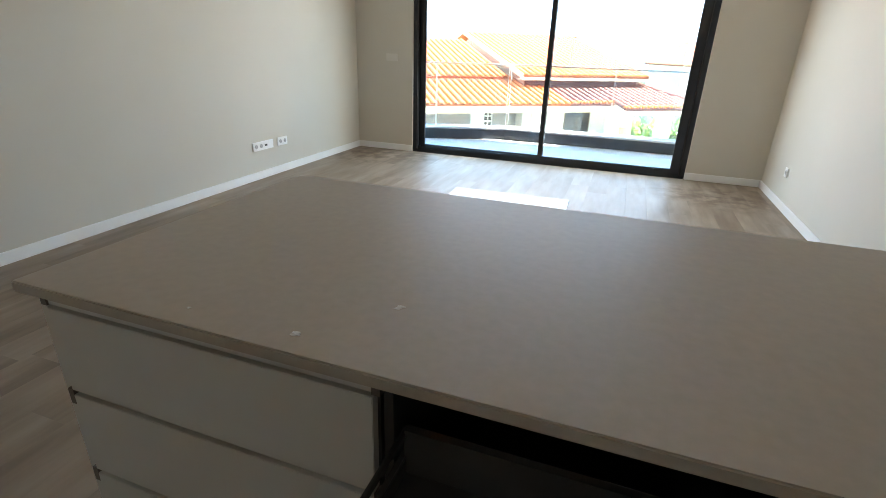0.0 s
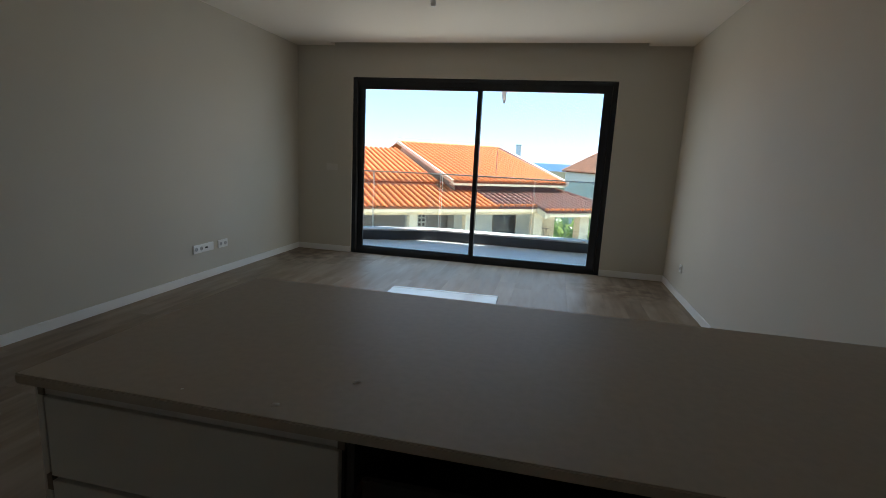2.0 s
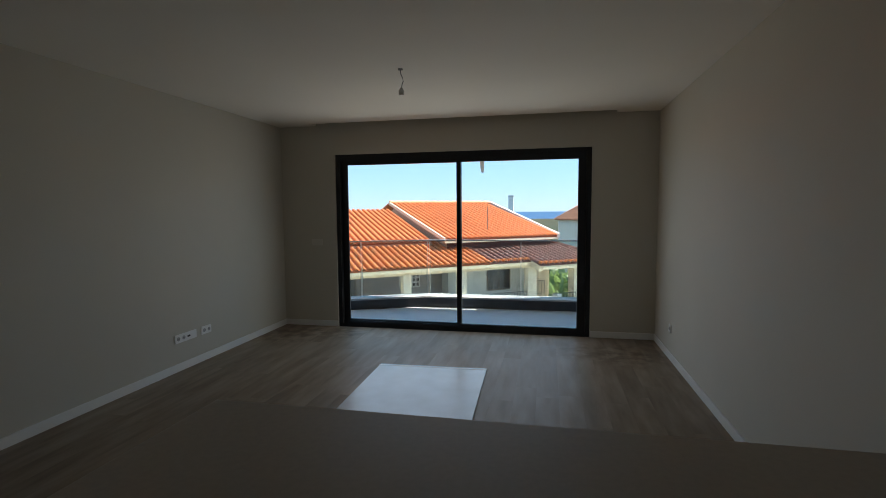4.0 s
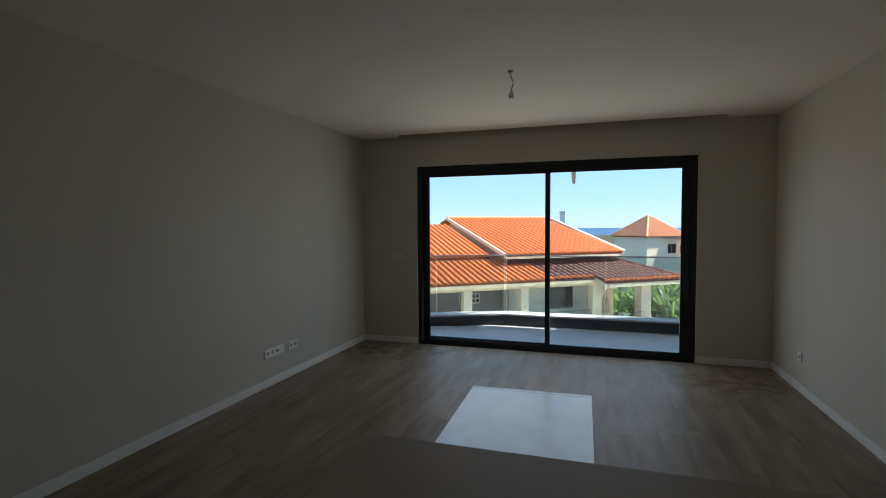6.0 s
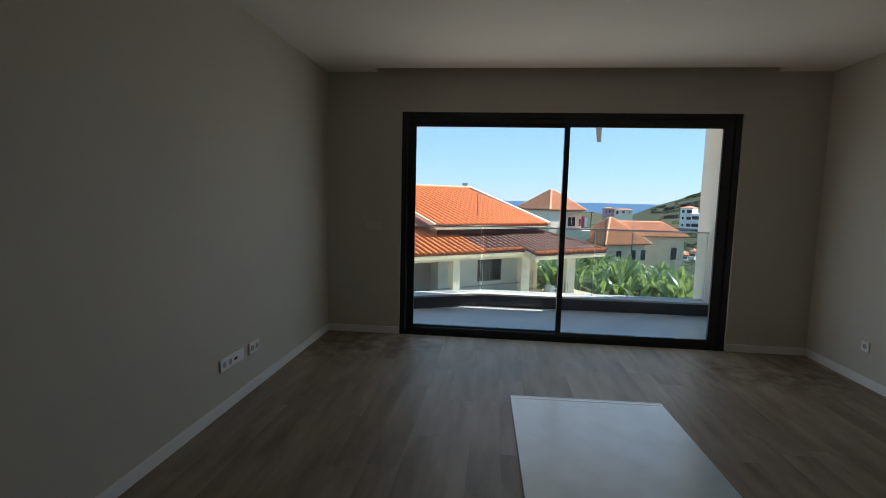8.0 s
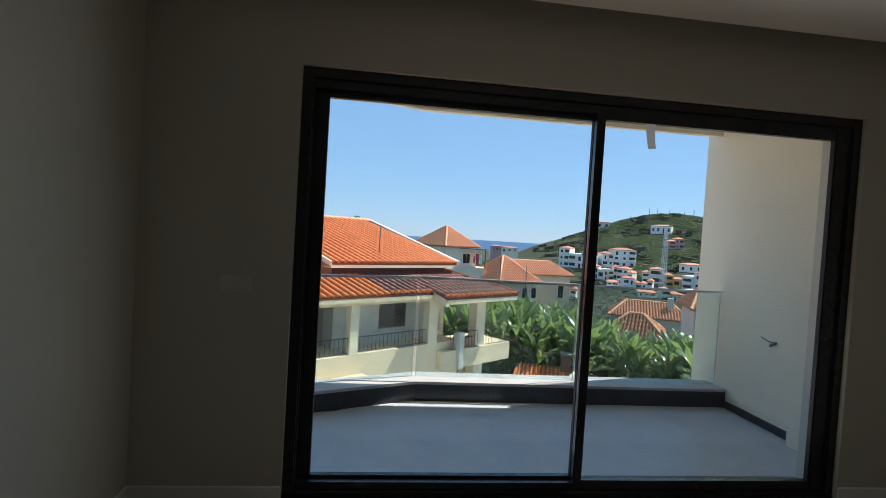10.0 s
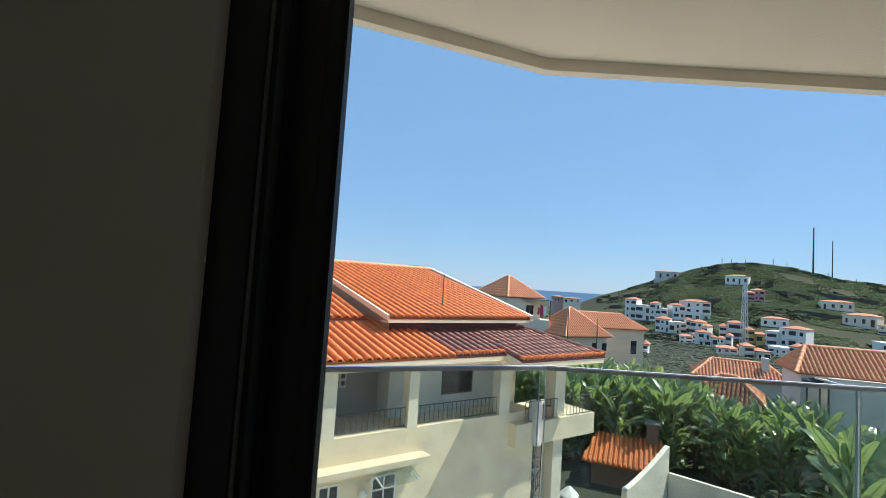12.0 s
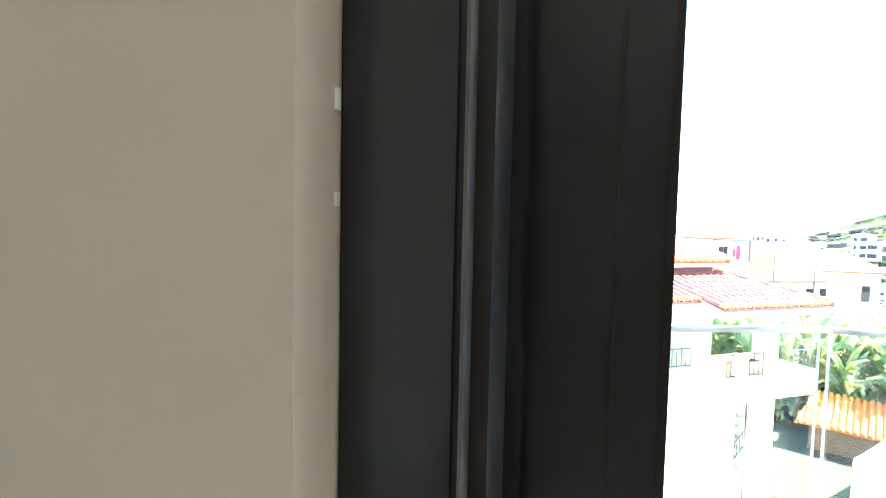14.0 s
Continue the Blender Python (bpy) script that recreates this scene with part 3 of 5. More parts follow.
boxpart("edge_strip", (-0.56, 0.56, -0.052, -0.030, 0.0185, 0.0205), M_BASE, bp, "thin groove strip near the edge")

# ---- sockets, switch, lamp ----


def socket_plate(at, rz, n, label, kinds, paint=None):
    """A wall plate of n square modules, facing -y before the turn."""
    w, h = 0.0755 * n + 0.012, 0.088
    s = thing("wall_socket", at, label, "socket", rz=rz)
    boxpart("plate", (-w / 2, w / 2, -0.012, 0.0, -h / 2, h / 2), paint or M_PLASTIC, s, bevel=0.003)
    for i, k in enumerate(kinds):
        x = (i - (n - 1) / 2) * 0.0755
        if k == "s":
            bm = bmesh.new()
            lathe(bm, [(0.021, 0.0), (0.021, 0.003), (0.019, 0.003)], 20)
            bmesh.ops.rotate(bm, verts=bm.verts, matrix=Matrix.Rotation(math.pi / 2, 3, "X"))
            bmesh.ops.translate(bm, verts=bm.verts, vec=(x, -0.012, 0))
            hole = part("socket_well", bm, mat_well, s, "grey recessed socket well")
            for dx in (-0.0095, 0.0095):
                bm = bmesh.new()
                tube(bm, [(x + dx, -0.0155, 0), (x + dx, -0.0145, 0)], 0.0035, 10)
                part("contact_hole", bm, M_HOLE, hole)
        elif k == "j":
            boxpart("media_port", (x - 0.02, x + 0.02, -0.0135, -0.012, -0.009, 0.009), M_HOLE, s)
        elif k == "r":
            boxpart("rocker", (x - 0.03, x + 0.03, -0.0165, -0.012, -0.034, 0.034), paint or M_PLASTIC, s, bevel=0.002)
    return s


mat_well = mat("grey_socket_plastic", (0.45, 0.45, 0.44), 0.4)
socket_plate((XL, -2.065, 0.335), 90, 4, "white four-gang wall plate with sockets and a media port", "ssjb")
socket_plate((XL, -1.75, 0.335), 90, 2, "white double wall socket", "ss")
socket_plate((XR, -0.82, 0.335), -90, 1, "white single wall socket beside the window wall", "s")
socket_plate((0.563, YW, 1.19), 0, 2, "cream double light switch on the window wall", "rr", mat("cream_plastic", (0.68, 0.65, 0.59), 0.4))

lamp = thing("pendant_lampholder", (2.53, -2.43, H), "bare lampholder hanging from the ceiling on a short cable", "ceiling lamp")
bm = bmesh.new()
lathe(bm, [(0.006, -0.012), (0.02, -0.008), (0.022, 0.0)], 16)
part("ceiling_hook", bm, M_CABLE, lamp)
bm = bmesh.new()
tube(bm, [(0, 0, -0.005), (0.004, -0.002, -0.04), (0.02, -0.004, -0.075), (0.024, 0, -0.10), (0.012, 0.002, -0.13), (0.008, 0, -0.16)], 0.0035, 8)
part("cable", bm, M_CABLE, lamp, smooth=True)
bm = bmesh.new()
lathe(bm, [(0.006, -0.150), (0.012, -0.158), (0.016, -0.172), (0.022, -0.178), (0.022, -0.200), (0.019, -0.205), (0.019, -0.214), (0.012, -0.214)], 20, (0.008, 0, 0))
part("holder", bm, M_PLASTIC, lamp, "off-white plastic lampholder", smooth=True)

# ---- odds on the balcony ----
tag = thing("paper_tag", (2.89, 0.033, 2.262), "curled white paper tag taped to the top of the door glass", "label")
bm = bmesh.new()
grid = []
for i in range(7):
    t = i / 6
    w0, w1 = -0.028 + 0.022 * t * t, 0.03 - 0.004 * t
    grid.append([bm.verts.new((w0 + (w1 - w0) * k / 3, -0.03 * t * t * (k / 3) - 0.002, -0.15 * t)) for k in range(4)])
for p, q in zip(grid, grid[1:]):
    for k in range(3):
        bm.faces.new((p[k], p[k + 1], q[k + 1], q[k]))
tag_ob = part("sheet", bm, M_PAPER, tag)
sol = tag_ob.modifiers.new("thickness", "SOLIDIFY")
sol.thickness = 0.001
stub = thing("cable_stub", (4.85, 1.22, 0.74), "short bent cable stub sticking out of the side wall", "cable")
bm = bmesh.new()
tube(bm, [(0.0, 0, 0), (-0.03, 0.01, 0.0), (-0.05, 0.05, 0.015), (-0.055, 0.10, 0.03)], 0.006)
part("wire", bm, M_CABLE, stub, smooth=True)
bm = bmesh.new()
tube(bm, [(0.0, -0.01, 0), (-0.03, -0.02, -0.01), (-0.04, 0.01, -0.03)], 0.012)
part("sheath", bm, M_GREYW, stub, smooth=True)

# ---- roofs ----


def face_grid(A, B, C, D, pitch, row):
    """Tile seats on a roof face with eave A-B and ridge C-D: origin, along, up, normal and (s, h, length) of each tile."""
    A, B, C, D = Vector(A), Vector(B), Vector(C), Vector(D)
    along = (B - A).normalized()
    n = (B - A).cross(((C + D) / 2) - A).normalized()
    if n.z < 0:
        n = -n
    up = n.cross(along).normalized()
    if up.z < 0:
        up = -up
    W = (B - A).length
    sc, sd, hh = (C - A).dot(along), (D - A).dot(along), (C - A).dot(up)
    seats = []
    k = int(W / pitch)
    for i in range(k):
        s = (i + 0.5) * W / k
        top = hh
        if s < sc:
            top = hh * s / max(sc, 1e-6)
        if s > sd:
            top = min(top, hh * (W - s) / max(W - sd, 1e-6))
        h = 0.0
        while h < top - 0.05:
            seats.append((s, h, min(row * 1.12, top - h + 0.03)))
            h += row
    return A, along, up, n, seats


def tile_verts(w, ln, lift, seg=5):
    """A tapered half-round tile along y, its lower end lifted."""
    vs = []
    for y, r, z in ((0.0, w, lift), (ln, w * 0.93, 0.0)):
        for k in range(seg + 1):
            t = math.pi * k / seg
            vs.append((r * math.cos(t), y, z + r * 1.15 * math.sin(t)))
    fs = [(k, k + 1, seg + 2 + k, seg + 1 + k) for k in range(seg)]
    vs += [(w * 0.8 * math.cos(math.pi * k / seg), 0.0, lift + w * 0.6 * math.sin(math.pi * k / seg)) for k in range(seg + 1)]
    o = 2 * (seg + 1)
    fs += [(k + 1, k, o + k, o + k + 1) for k in range(seg)]
    return vs, fs


def tiled_face(parent, quad, pitch, row, material, singles=0, keep=None, base=0.06, name="roof_tile", deckmat=None, eavemat=None):
    """A boarded roof face covered with half-round tiles: some as pieces, the rest joined."""
    A, along, up, n, seats = face_grid(*quad, pitch, row)
    bm = bmesh.new()
    a, b, c, d = (Vector(q) for q in quad)
    if (c - d).length > 0.01:
        slab(bm, [a, b, d, c], base)
    else:
        lo = [bm.verts.new(p - n * base) for p in (a, b, c)]
        hi = [bm.verts.new(p) for p in (a, b, c)]
        bm.faces.new(hi)
        bm.faces.new(lo)
        for i in range(3):
            bm.faces.new((hi[i], lo[i], lo[(i + 1) % 3], hi[(i + 1) % 3]))
    deck = part("roof_deck", bm, deckmat or material, parent)
    rot = Matrix((along, up, n)).transposed()
    if rot.determinant() < 0:
        rot = Matrix((-along, up, n)).transposed()
    w = pitch * (0.35 if deckmat else 0.40)
    shared = None
    V, F, done = [], [], 0
    EV, EF = [], []
    rnd = random.Random(len(seats))
    for s, h, ln in seats:
        p = A + along * s + up * h + n * 0.004
        full = ln > row * 1.1
        if eavemat and h == 0.0:
            tv, tf = tile_verts(w * 1.05, row * 0.55, 0.03)
            o = len(EV)
            EV += [tuple(p + rot @ Vector(v)) for v in tv]
            EF += [tuple(i + o for i in f) for f in tf]
        if done < singles and full and (keep is None or keep(s)):
            if shared is None:
                shared = bpy.data.meshes.new(name)
                tv, tf = tile_verts(w, row * 1.12, 0.006)
                shared.from_pydata(tv, [], tf)
                for q in shared.polygons:
                    q.use_smooth = True
                shared.materials.append(material)
            piece(name, shared, parent, Matrix.Translation(p) @ rot.to_4x4() @ pose(0, 0, 0, rz=rnd.uniform(-0.8, 0.8)))
            done += 1
        else:
            tv, tf = tile_verts(w, ln, 0.006, 4)
            o = len(V)
            V += [tuple(p + rot @ Vector(v)) for v in tv]
            F += [tuple(i + o for i in f) for f in tf]
    if EV:
        me = bpy.data.meshes.new("eave_tiles")
        me.from_pydata(EV, [], EF)
        me.materials.append(eavemat)
        new("eave_tiles", me).parent = parent
    if V:
        me = bpy.data.meshes.new("roof_tiles")
        me.from_pydata(V, [], F)
        for q in me.polygons:
            q.use_smooth = True
        me.materials.append(material)
        ob = new("roof_tiles", me)
        ob.parent = parent
        tagged(ob, kind="stuff")
    return deck


def bar(parent, name, p, q, w, h, material, label=""):
    """A straight board from p to q, w wide and h high, hung from its top line."""
    p, q = Vector(p), Vector(q)
    y = (q - p).normalized()
    x = y.cross(Vector((0, 0, 1))).normalized()
    z = x.cross(y)
    bm = bmesh.new()
    box(bm, -w / 2, w / 2, 0, (q - p).length, -h, 0, Matrix.Translation(p) @ Matrix((x, y, z)).transposed().to_4x4())
    return part(name, bm, material, parent, label)


def ridge_caps(parent, p, q, r, material, step=0.4):
    """A row of half-round caps along a ridge or hip."""
    p, q = Vector(p), Vector(q)
    k = max(1, int((q - p).length / step))
    y = (q - p).normalized()
    x = y.cross(Vector((0, 0, 1))).normalized()
    rot = Matrix((x, y, x.cross(y))).transposed()
    V, F = [], []
    for i in range(k):
        tv, tf = tile_verts(r, (q - p).length / k * 1.08, 0.02, 6)
        o = len(V)
        V += [tuple(p + y * (i * (q - p).length / k) + rot @ Vector(v)) for v in tv]
        F += [tuple(j + o for j in f) for f in tf]
    me = bpy.data.meshes.new("ridge_caps")
    me.from_pydata(V, [], F)
    me.materials.append(material)
    ob = new("ridge_caps", me)
    ob.parent = parent
    return ob


def window(parent, x0, x1, z0, z1, d, frame_mat, mull=1, bars=0):
    """A window on a wall whose outside faces -y: frame, sill and dark panes."""
    w = boxpart("window", (x0, x1, d - 0.03, d + 0.02, z0, z1), frame_mat, parent)
    n = mull + 1
    for i in range(n):
        a = x0 + 0.05 + (x1 - x0 - 0.05) * i / n
        b = x0 + (x1 - x0 - 0.05) * (i + 1) / n
        m = bars + 1
        for j in range(m):
            c = z0 + 0.05 + (z1 - z0 - 0.05) * j / m
            e = z0 + (z1 - z0 - 0.05) * (j + 1) / m
            boxpart("pane", (a, b, d - 0.036, d - 0.028, c, e), M_DGLASS, w)
    return w


def railing(parent, p, q, h, step, name="railing"):
    """Iron railing: two rails and upright bars."""
    p, q = Vector(p), Vector(q)
    r = thing(name, (0, 0, 0), "", "")
    for key in ("label", "category"):
        if key in r:
            del r[key]
    r.parent = parent
    for z in (0.04, h):
        bm = bmesh.new()
        tube(bm, [p + Vector((0, 0, z)), q + Vector((0, 0, z))], 0.014, 6)
        part("rail", bm, M_IRON, r)
    k = max(2, int((q - p).length / step))
    bm = bmesh.new()
    tube(bm, [(0, 0, 0.04), (0, 0, h)], 0.009, 5)
    me = mesh_of("baluster", bm, M_IRON)
    for i in range(k + 1):
        c = p.lerp(q, i / k)
        piece("baluster", me, r, Matrix.Translation(c))
    return r


# ---- the orange-roofed house: s runs along its front, d into it ----
HA = thing("house", (-0.38, 13.2, 0), "cream two-storey house with orange barrel-tile roofs and iron balcony railings", "house", rz=37)
FD = -1.25            # plane of the columns
ZF = -2.28            # balcony floor
# walls
bm = bmesh.new()
box(bm, -6.0, 5.6, 0.45, 9.0, -8.6, -0.15)
part("wall", bm, M_CREAM2, HA)
bm = bmesh.new()
box(bm, -6.0, 4.78, FD, 0.45, -8.6, ZF)
part("lower_wall", bm, M_CREAM, HA, "cream ground-floor wall")
bm = bmesh.new()
box(bm, 4.78, 5.9, -0.6, 0.45, -8.6, ZF - 0.35)
part("lower_wall", bm, M_CREAM2, HA)
bm = bmesh.new()
box(bm, -6.0, 3.5, FD - 0.02, FD + 0.3, -0.78, -0.55)
part("lintel", bm, M_FASCIA, HA)
for s0, s1 in ((-2.25, -1.94), (0.07, 0.37), (3.26, 3.68), (-5.3, -4.95)):
    boxpart("column", (s0, s1, FD, FD + 0.32, ZF, -0.78), M_CREAM2, HA)
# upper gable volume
# band coloured dark for the shade the eave casts
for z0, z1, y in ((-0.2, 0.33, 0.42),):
    boxpart("upper_wall", (0.35, 5.45, y, y + 0.2, z0, z1), M_SHADE_MAROON, HA, "wall band under the eave, coloured dark maroon for its shade")
bm = bmesh.new()
for s0, s1 in ((0.32, 0.5), (5.4, 5.58)):
    a = [bm.verts.new(p) for p in ((s0, 0.45, -0.2), (s0, 12.4, -0.2), (s0, 12.4, 0.3), (s0, 6.7, 1.78), (s0, 0.45, 0.35))]
    b = [bm.verts.new(p) for p in ((s1, 0.45, -0.2), (s1, 12.4, -0.2), (s1, 12.4, 0.3), (s1, 6.7, 1.78), (s1, 0.45, 0.35))]
    bm.faces.new(a)
    bm.faces.new(b[::-1])
    for i in range(5):
        bm.faces.new((a[i], b[i], b[(i + 1) % 5], a[(i + 1) % 5]))
part("gable_wall", bm, M_GABLE, HA, "gable wall coloured for the reddish light off the roof")
EZ, RZ = 0.42, 1.98
tiled_face(HA, ((0.1, 0, EZ), (5.72, 0, EZ), (0.1, 6.7, RZ), (6.1, 6.7, RZ)), 0.245, 0.36, M_ORANGE, 0, deckmat=M_CHANNEL_SHADE)
bm = bmesh.new()
slab(bm, [(0.0, 13.0, EZ), (6.1, 13.0, EZ), (6.1, 6.7, RZ), (0.0, 6.7, RZ)], 0.06)
part("roof_back", bm, M_ORANGE, HA)
ridge_caps(HA, (-0.02, 6.7, RZ + 0.02), (6.12, 6.7, RZ + 0.02), 0.10, M_SALMON)
bar(HA, "verge", (0.0, -0.05, EZ + 0.07), (0.0, 6.72, RZ + 0.07), 0.08, 0.15, M_FASCIA, "pale mortar verge")
bar(HA, "verge", (5.76, -0.05, EZ + 0.10), (6.14, 6.72, RZ + 0.10), 0.14, 0.2, M_TRIMW)
boxpart("fascia", (0.05, 5.74, 0.02, 0.09, EZ - 0.16, EZ - 0.03), M_FASCIA, HA)
boxpart("eave_soffit", (0.05, 5.74, 0.06, 0.45, EZ - 0.16, EZ - 0.12), M_FASCIA, HA)
bm = bmesh.new()
tube(bm, [(2.55, 0.9, 0.55), (2.55, 0.9, 1.75)], 0.018, 6)
part("aerial_pole", bm, M_IRON, HA)
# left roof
tiled_face(HA, ((-6.2, 1.0, 0.30), (-0.1, 1.0, 0.30), (-6.2, 6.5, 1.62), (-0.1, 6.5, 1.62)), 0.245, 0.36, M_ORANGE, 0, deckmat=M_CHANNEL_SHADE)
boxpart("fascia", (-6.2, -0.1, 1.04, 1.10, 0.12, 0.22), M_GABLE, HA)
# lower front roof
tiled_face(HA, ((-6.2, -1.5, -0.47), (1.35, -1.5, -0.47), (-6.2, 1.75, 0.254), (1.35, 1.75, 0.254)), 0.245, 0.36, M_ORANGE, 290, keep=lambda s: s > 2.4, deckmat=M_CHANNEL_SHADE)
tiled_face(HA, ((1.35, -1.5, -0.47), (3.45, -1.5, -0.47), (1.35, 1.15, 0.12), (3.45, 1.15, 0.12)), 0.245, 0.36, M_BROWN, 80, deckmat=M_SHADE_MAROON, eavemat=M_ORANGE)
boxpart("fascia", (-6.2, 3.45, -1.48, -1.40, -0.66, -0.50), M_FASCIA, HA)
boxpart("eave_soffit", (-6.2, 3.45, -1.44, FD, -0.66, -0.62), M_FASCIA, HA)
bar(HA, "verge", (3.48, -1.55, -0.42), (3.48, 1.15, 0.17), 0.08, 0.12, M_BROWN)
# right roof, lower by a step
tiled_face(HA, ((3.15, -2.2, -0.57), (6.94, -2.2, -0.57), (3.5, 1.1, 0.14), (5.5, 1.1, 0.14)), 0.245, 0.36, M_BROWN, 0, deckmat=M_SHADE_MAROON, eavemat=M_ORANGE)
tiled_face(HA, ((6.94, -2.2, -0.57), (6.94, 4.0, -0.57), (5.5, 1.1, 0.14), (5.5, 4.0, 0.14)), 0.245, 0.36, M_BROWN, 0, deckmat=M_SHADE_MAROON, eavemat=M_ORANGE)
bm = bmesh.new()
a = [bm.verts.new(p) for p in ((3.13, -2.16, -0.60), (3.3, -2.16, -0.60), (3.62, 1.1, 0.10), (3.46, 1.1, 0.10))]
bm.faces.new(a)
b = [bm.verts.new(v.co - Vector((0, 0, 0.24))) for v in a]
bm.faces.new(b[::-1])
for i in range(4):
    bm.faces.new((a[i], b[i], b[(i + 1) % 4], a[(i + 1) % 4]))
part("valley_board", bm, M_FASCIA, HA)
boxpart("fascia", (3.32, 6.92, -2.17, -2.09, -0.78, -0.61), M_FASCIA, HA)
boxpart("eave_soffit", (3.75, 6.85, -2.08, 1.0, -0.80, -0.74), M_FASCIA, HA)
ridge_caps(HA, (6.94, -2.2, -0.53), (5.5, 1.1, 0.18), 0.09, M_BROWN)
# right balcony
boxpart("balcony_slab", (3.7, 7.4, FD - 0.3, 0.45, ZF - 0.95, ZF - 0.28), M_CREAM, HA)
boxpart("balcony_pier", (4.40, 4.62, FD - 0.45, FD - 0.12, ZF - 0.95, ZF + 0.36), M_PALE, HA)
boxpart("column", (5.53, 6.02, FD - 0.15, FD + 0.25, ZF - 0.28, -0.80), M_CREAM2, HA)
boxpart("column", (5.55, 6.0, FD - 0.15, FD + 0.3, -8.6, ZF - 0.95), M_CREAM2, HA)
for p, q in (((4.1, FD - 0.25, ZF - 0.28), (5.53, FD - 0.25, ZF - 0.28)), ((6.02, FD - 0.25, ZF - 0.28), (7.32, FD - 0.25, ZF - 0.28)), ((7.32, FD - 0.25, ZF - 0.28), (7.32, 0.4, ZF - 0.28)), ((3.5, 0.4, ZF), (5.3, 0.4, ZF))):
    railing(HA, p, q, 0.62, 0.15)
for p, q in (((-1.94, FD + 0.12, ZF), (0.07, FD + 0.12, ZF)), ((0.37, FD + 0.12, ZF), (3.26, FD + 0.12, ZF)), ((-4.95, FD + 0.12, ZF), (-2.25, FD + 0.12, ZF))):
    railing(HA, p, q, 0.50, 0.15)
# balcony back wall, openings and lights
bm = bmesh.new()
box(bm, 0.05, 4.4, -0.25, -0.15, ZF, -0.62)
box(bm, 0.05, 0.15, -0.15, 0.35, ZF, -0.62)
part("balcony_back_wall", bm, M_PALE, HA)
# this stretch carries the balcony's shade in its colour
boxpart("balcony_back_wall", (-6.0, 0.05, 0.35, 0.445, ZF, -0.62), M_BALCONY_SHADE, HA, "back wall of the balcony, darkened to taupe for its shade")
window(HA, 1.85, 3.0, -1.80, -0.80, -0.25, M_WFRAME, 1)
window(HA, -4.9, -3.6, -1.95, -0.85, 0.35, M_WFRAME, 1)
grille = boxpart("vent_block", (-1.85, -0.95, 0.31, 0.35, -1.5, -0.9), M_PALE, HA, "pierced vent block wall")
for i in range(5):
    for j in range(3):
        boxpart("hole", (-1.79 + i * 0.17, -1.68 + i * 0.17, 0.30, 0.311, -1.44 + j * 0.19, -1.32 + j * 0.19), M_HOLE, grille)
# canopy, garden windows and ball lamp below
bm = bmesh.new()
box(bm, -6.0, 0.58, FD - 0.42, FD, -3.04, -2.90)
part("canopy", bm, M_FASCIA, HA, "ochre ledge over the garden windows")
window(HA, -0.88, -0.18, -4.3, -3.3, FD, M_WHITE, 1, 2)
window(HA, -2.25, -1.72, -4.3, -3.3, FD, M_WHITE, 1, 2)
bm = bmesh.new()
bmesh.ops.create_uvsphere(bm, u_segments=16, v_segments=10, radius=0.11)
bmesh.ops.translate(bm, verts=bm.verts, vec=(-1.15, FD - 0.14, -3.6))
part("ball_lamp", bm, M_WHITE, HA, smooth=True)
bm = bmesh.new()
bmesh.ops.create_uvsphere(bm, u_segments=16, v_segments=10, radius=0.09)
bmesh.ops.translate(bm, verts=bm.verts, vec=(4.95, -0.75, -3.75))
part("ball_lamp", bm, M_WHITE, HA, smooth=True)
aw = thing("glass_awning", (0, 0, 0), "", "")
for key in ("label", "category"):
    if key in aw:
        del aw[key]
aw.parent = HA
bm = bmesh.new()
slab(bm, [(-0.95, FD, -2.96), (-0.95, FD - 0.7, -3.3), (0.1, FD - 0.7, -3.3), (0.1, FD, -2.96)], 0.012)
part("sheet", bm, M_BALGLASS, aw, "clear plastic awning sheet").visible_shadow = False
for x in (-0.95, 0.06):
    bm = bmesh.new()
    tube(bm, [(x, FD, -3.45), (x, FD - 0.35, -3.2), (x, FD - 0.7, -3.31)], 0.02, 6)
    part("bracket", bm, M_WHITE, aw)
# black panel on the solid wall, painting the dark of a stair opening
boxpart("stair_opening_shade", (4.85, 5.5, -0.65, -0.6, -5.6, -3.4), M_HOLE, HA)
for i in range(6):
    boxpart("stair_tread", (4.85, 5.5, -0.95, -0.62, -5.5 + i * 0.3, -5.46 + i * 0.3), M_PALE, HA)
railing(HA, (4.82, -1.0, -5.4), (5.55, -1.0, -4.7), 0.5, 0.12, "stair_railing")
pb = thing("planter_box", HA.matrix_basis @ Vector((4.95, FD - 0.02, ZF - 0.28)), "terracotta planter box with earth standing on the balcony", "planter", rz=37)
boxpart("box", (-0.45, 0.45, -0.14, 0.14, 0, 0.36), M_GABLE, pb)
boxpart("soil", (-0.42, 0.42, -0.11, 0.11, 0.35, 0.37), M_SOIL, pb)

# ---- distance: places given by bearing and height angle from the doorway ----
EYE = Vector((1.25, -1.0, 1.5))
CREST = ((-80, -4.0), (8, -4.0), (13, -2.0), (15.8, -1.15), (17.4, -0.43), (20.4, 0.58), (23.2, 1.7), (26.3, 2.85), (29.2, 3.6), (31.7, 3.75), (34.7, 3.4), (38.4, 2.45), (41.4, 2.1), (50, 2.6), (80, 3.5))


def far(az, el, dist):
    """The place at that bearing, height angle and distance."""
    a = radians(az)
    return Vector((EYE.x + dist * math.sin(a), EYE.y + dist * math.cos(a), EYE.z + dist * math.tan(radians(el))))


def crest(az):
    return float(np.interp(az, [c[0] for c in CREST], [c[1] for c in CREST]))


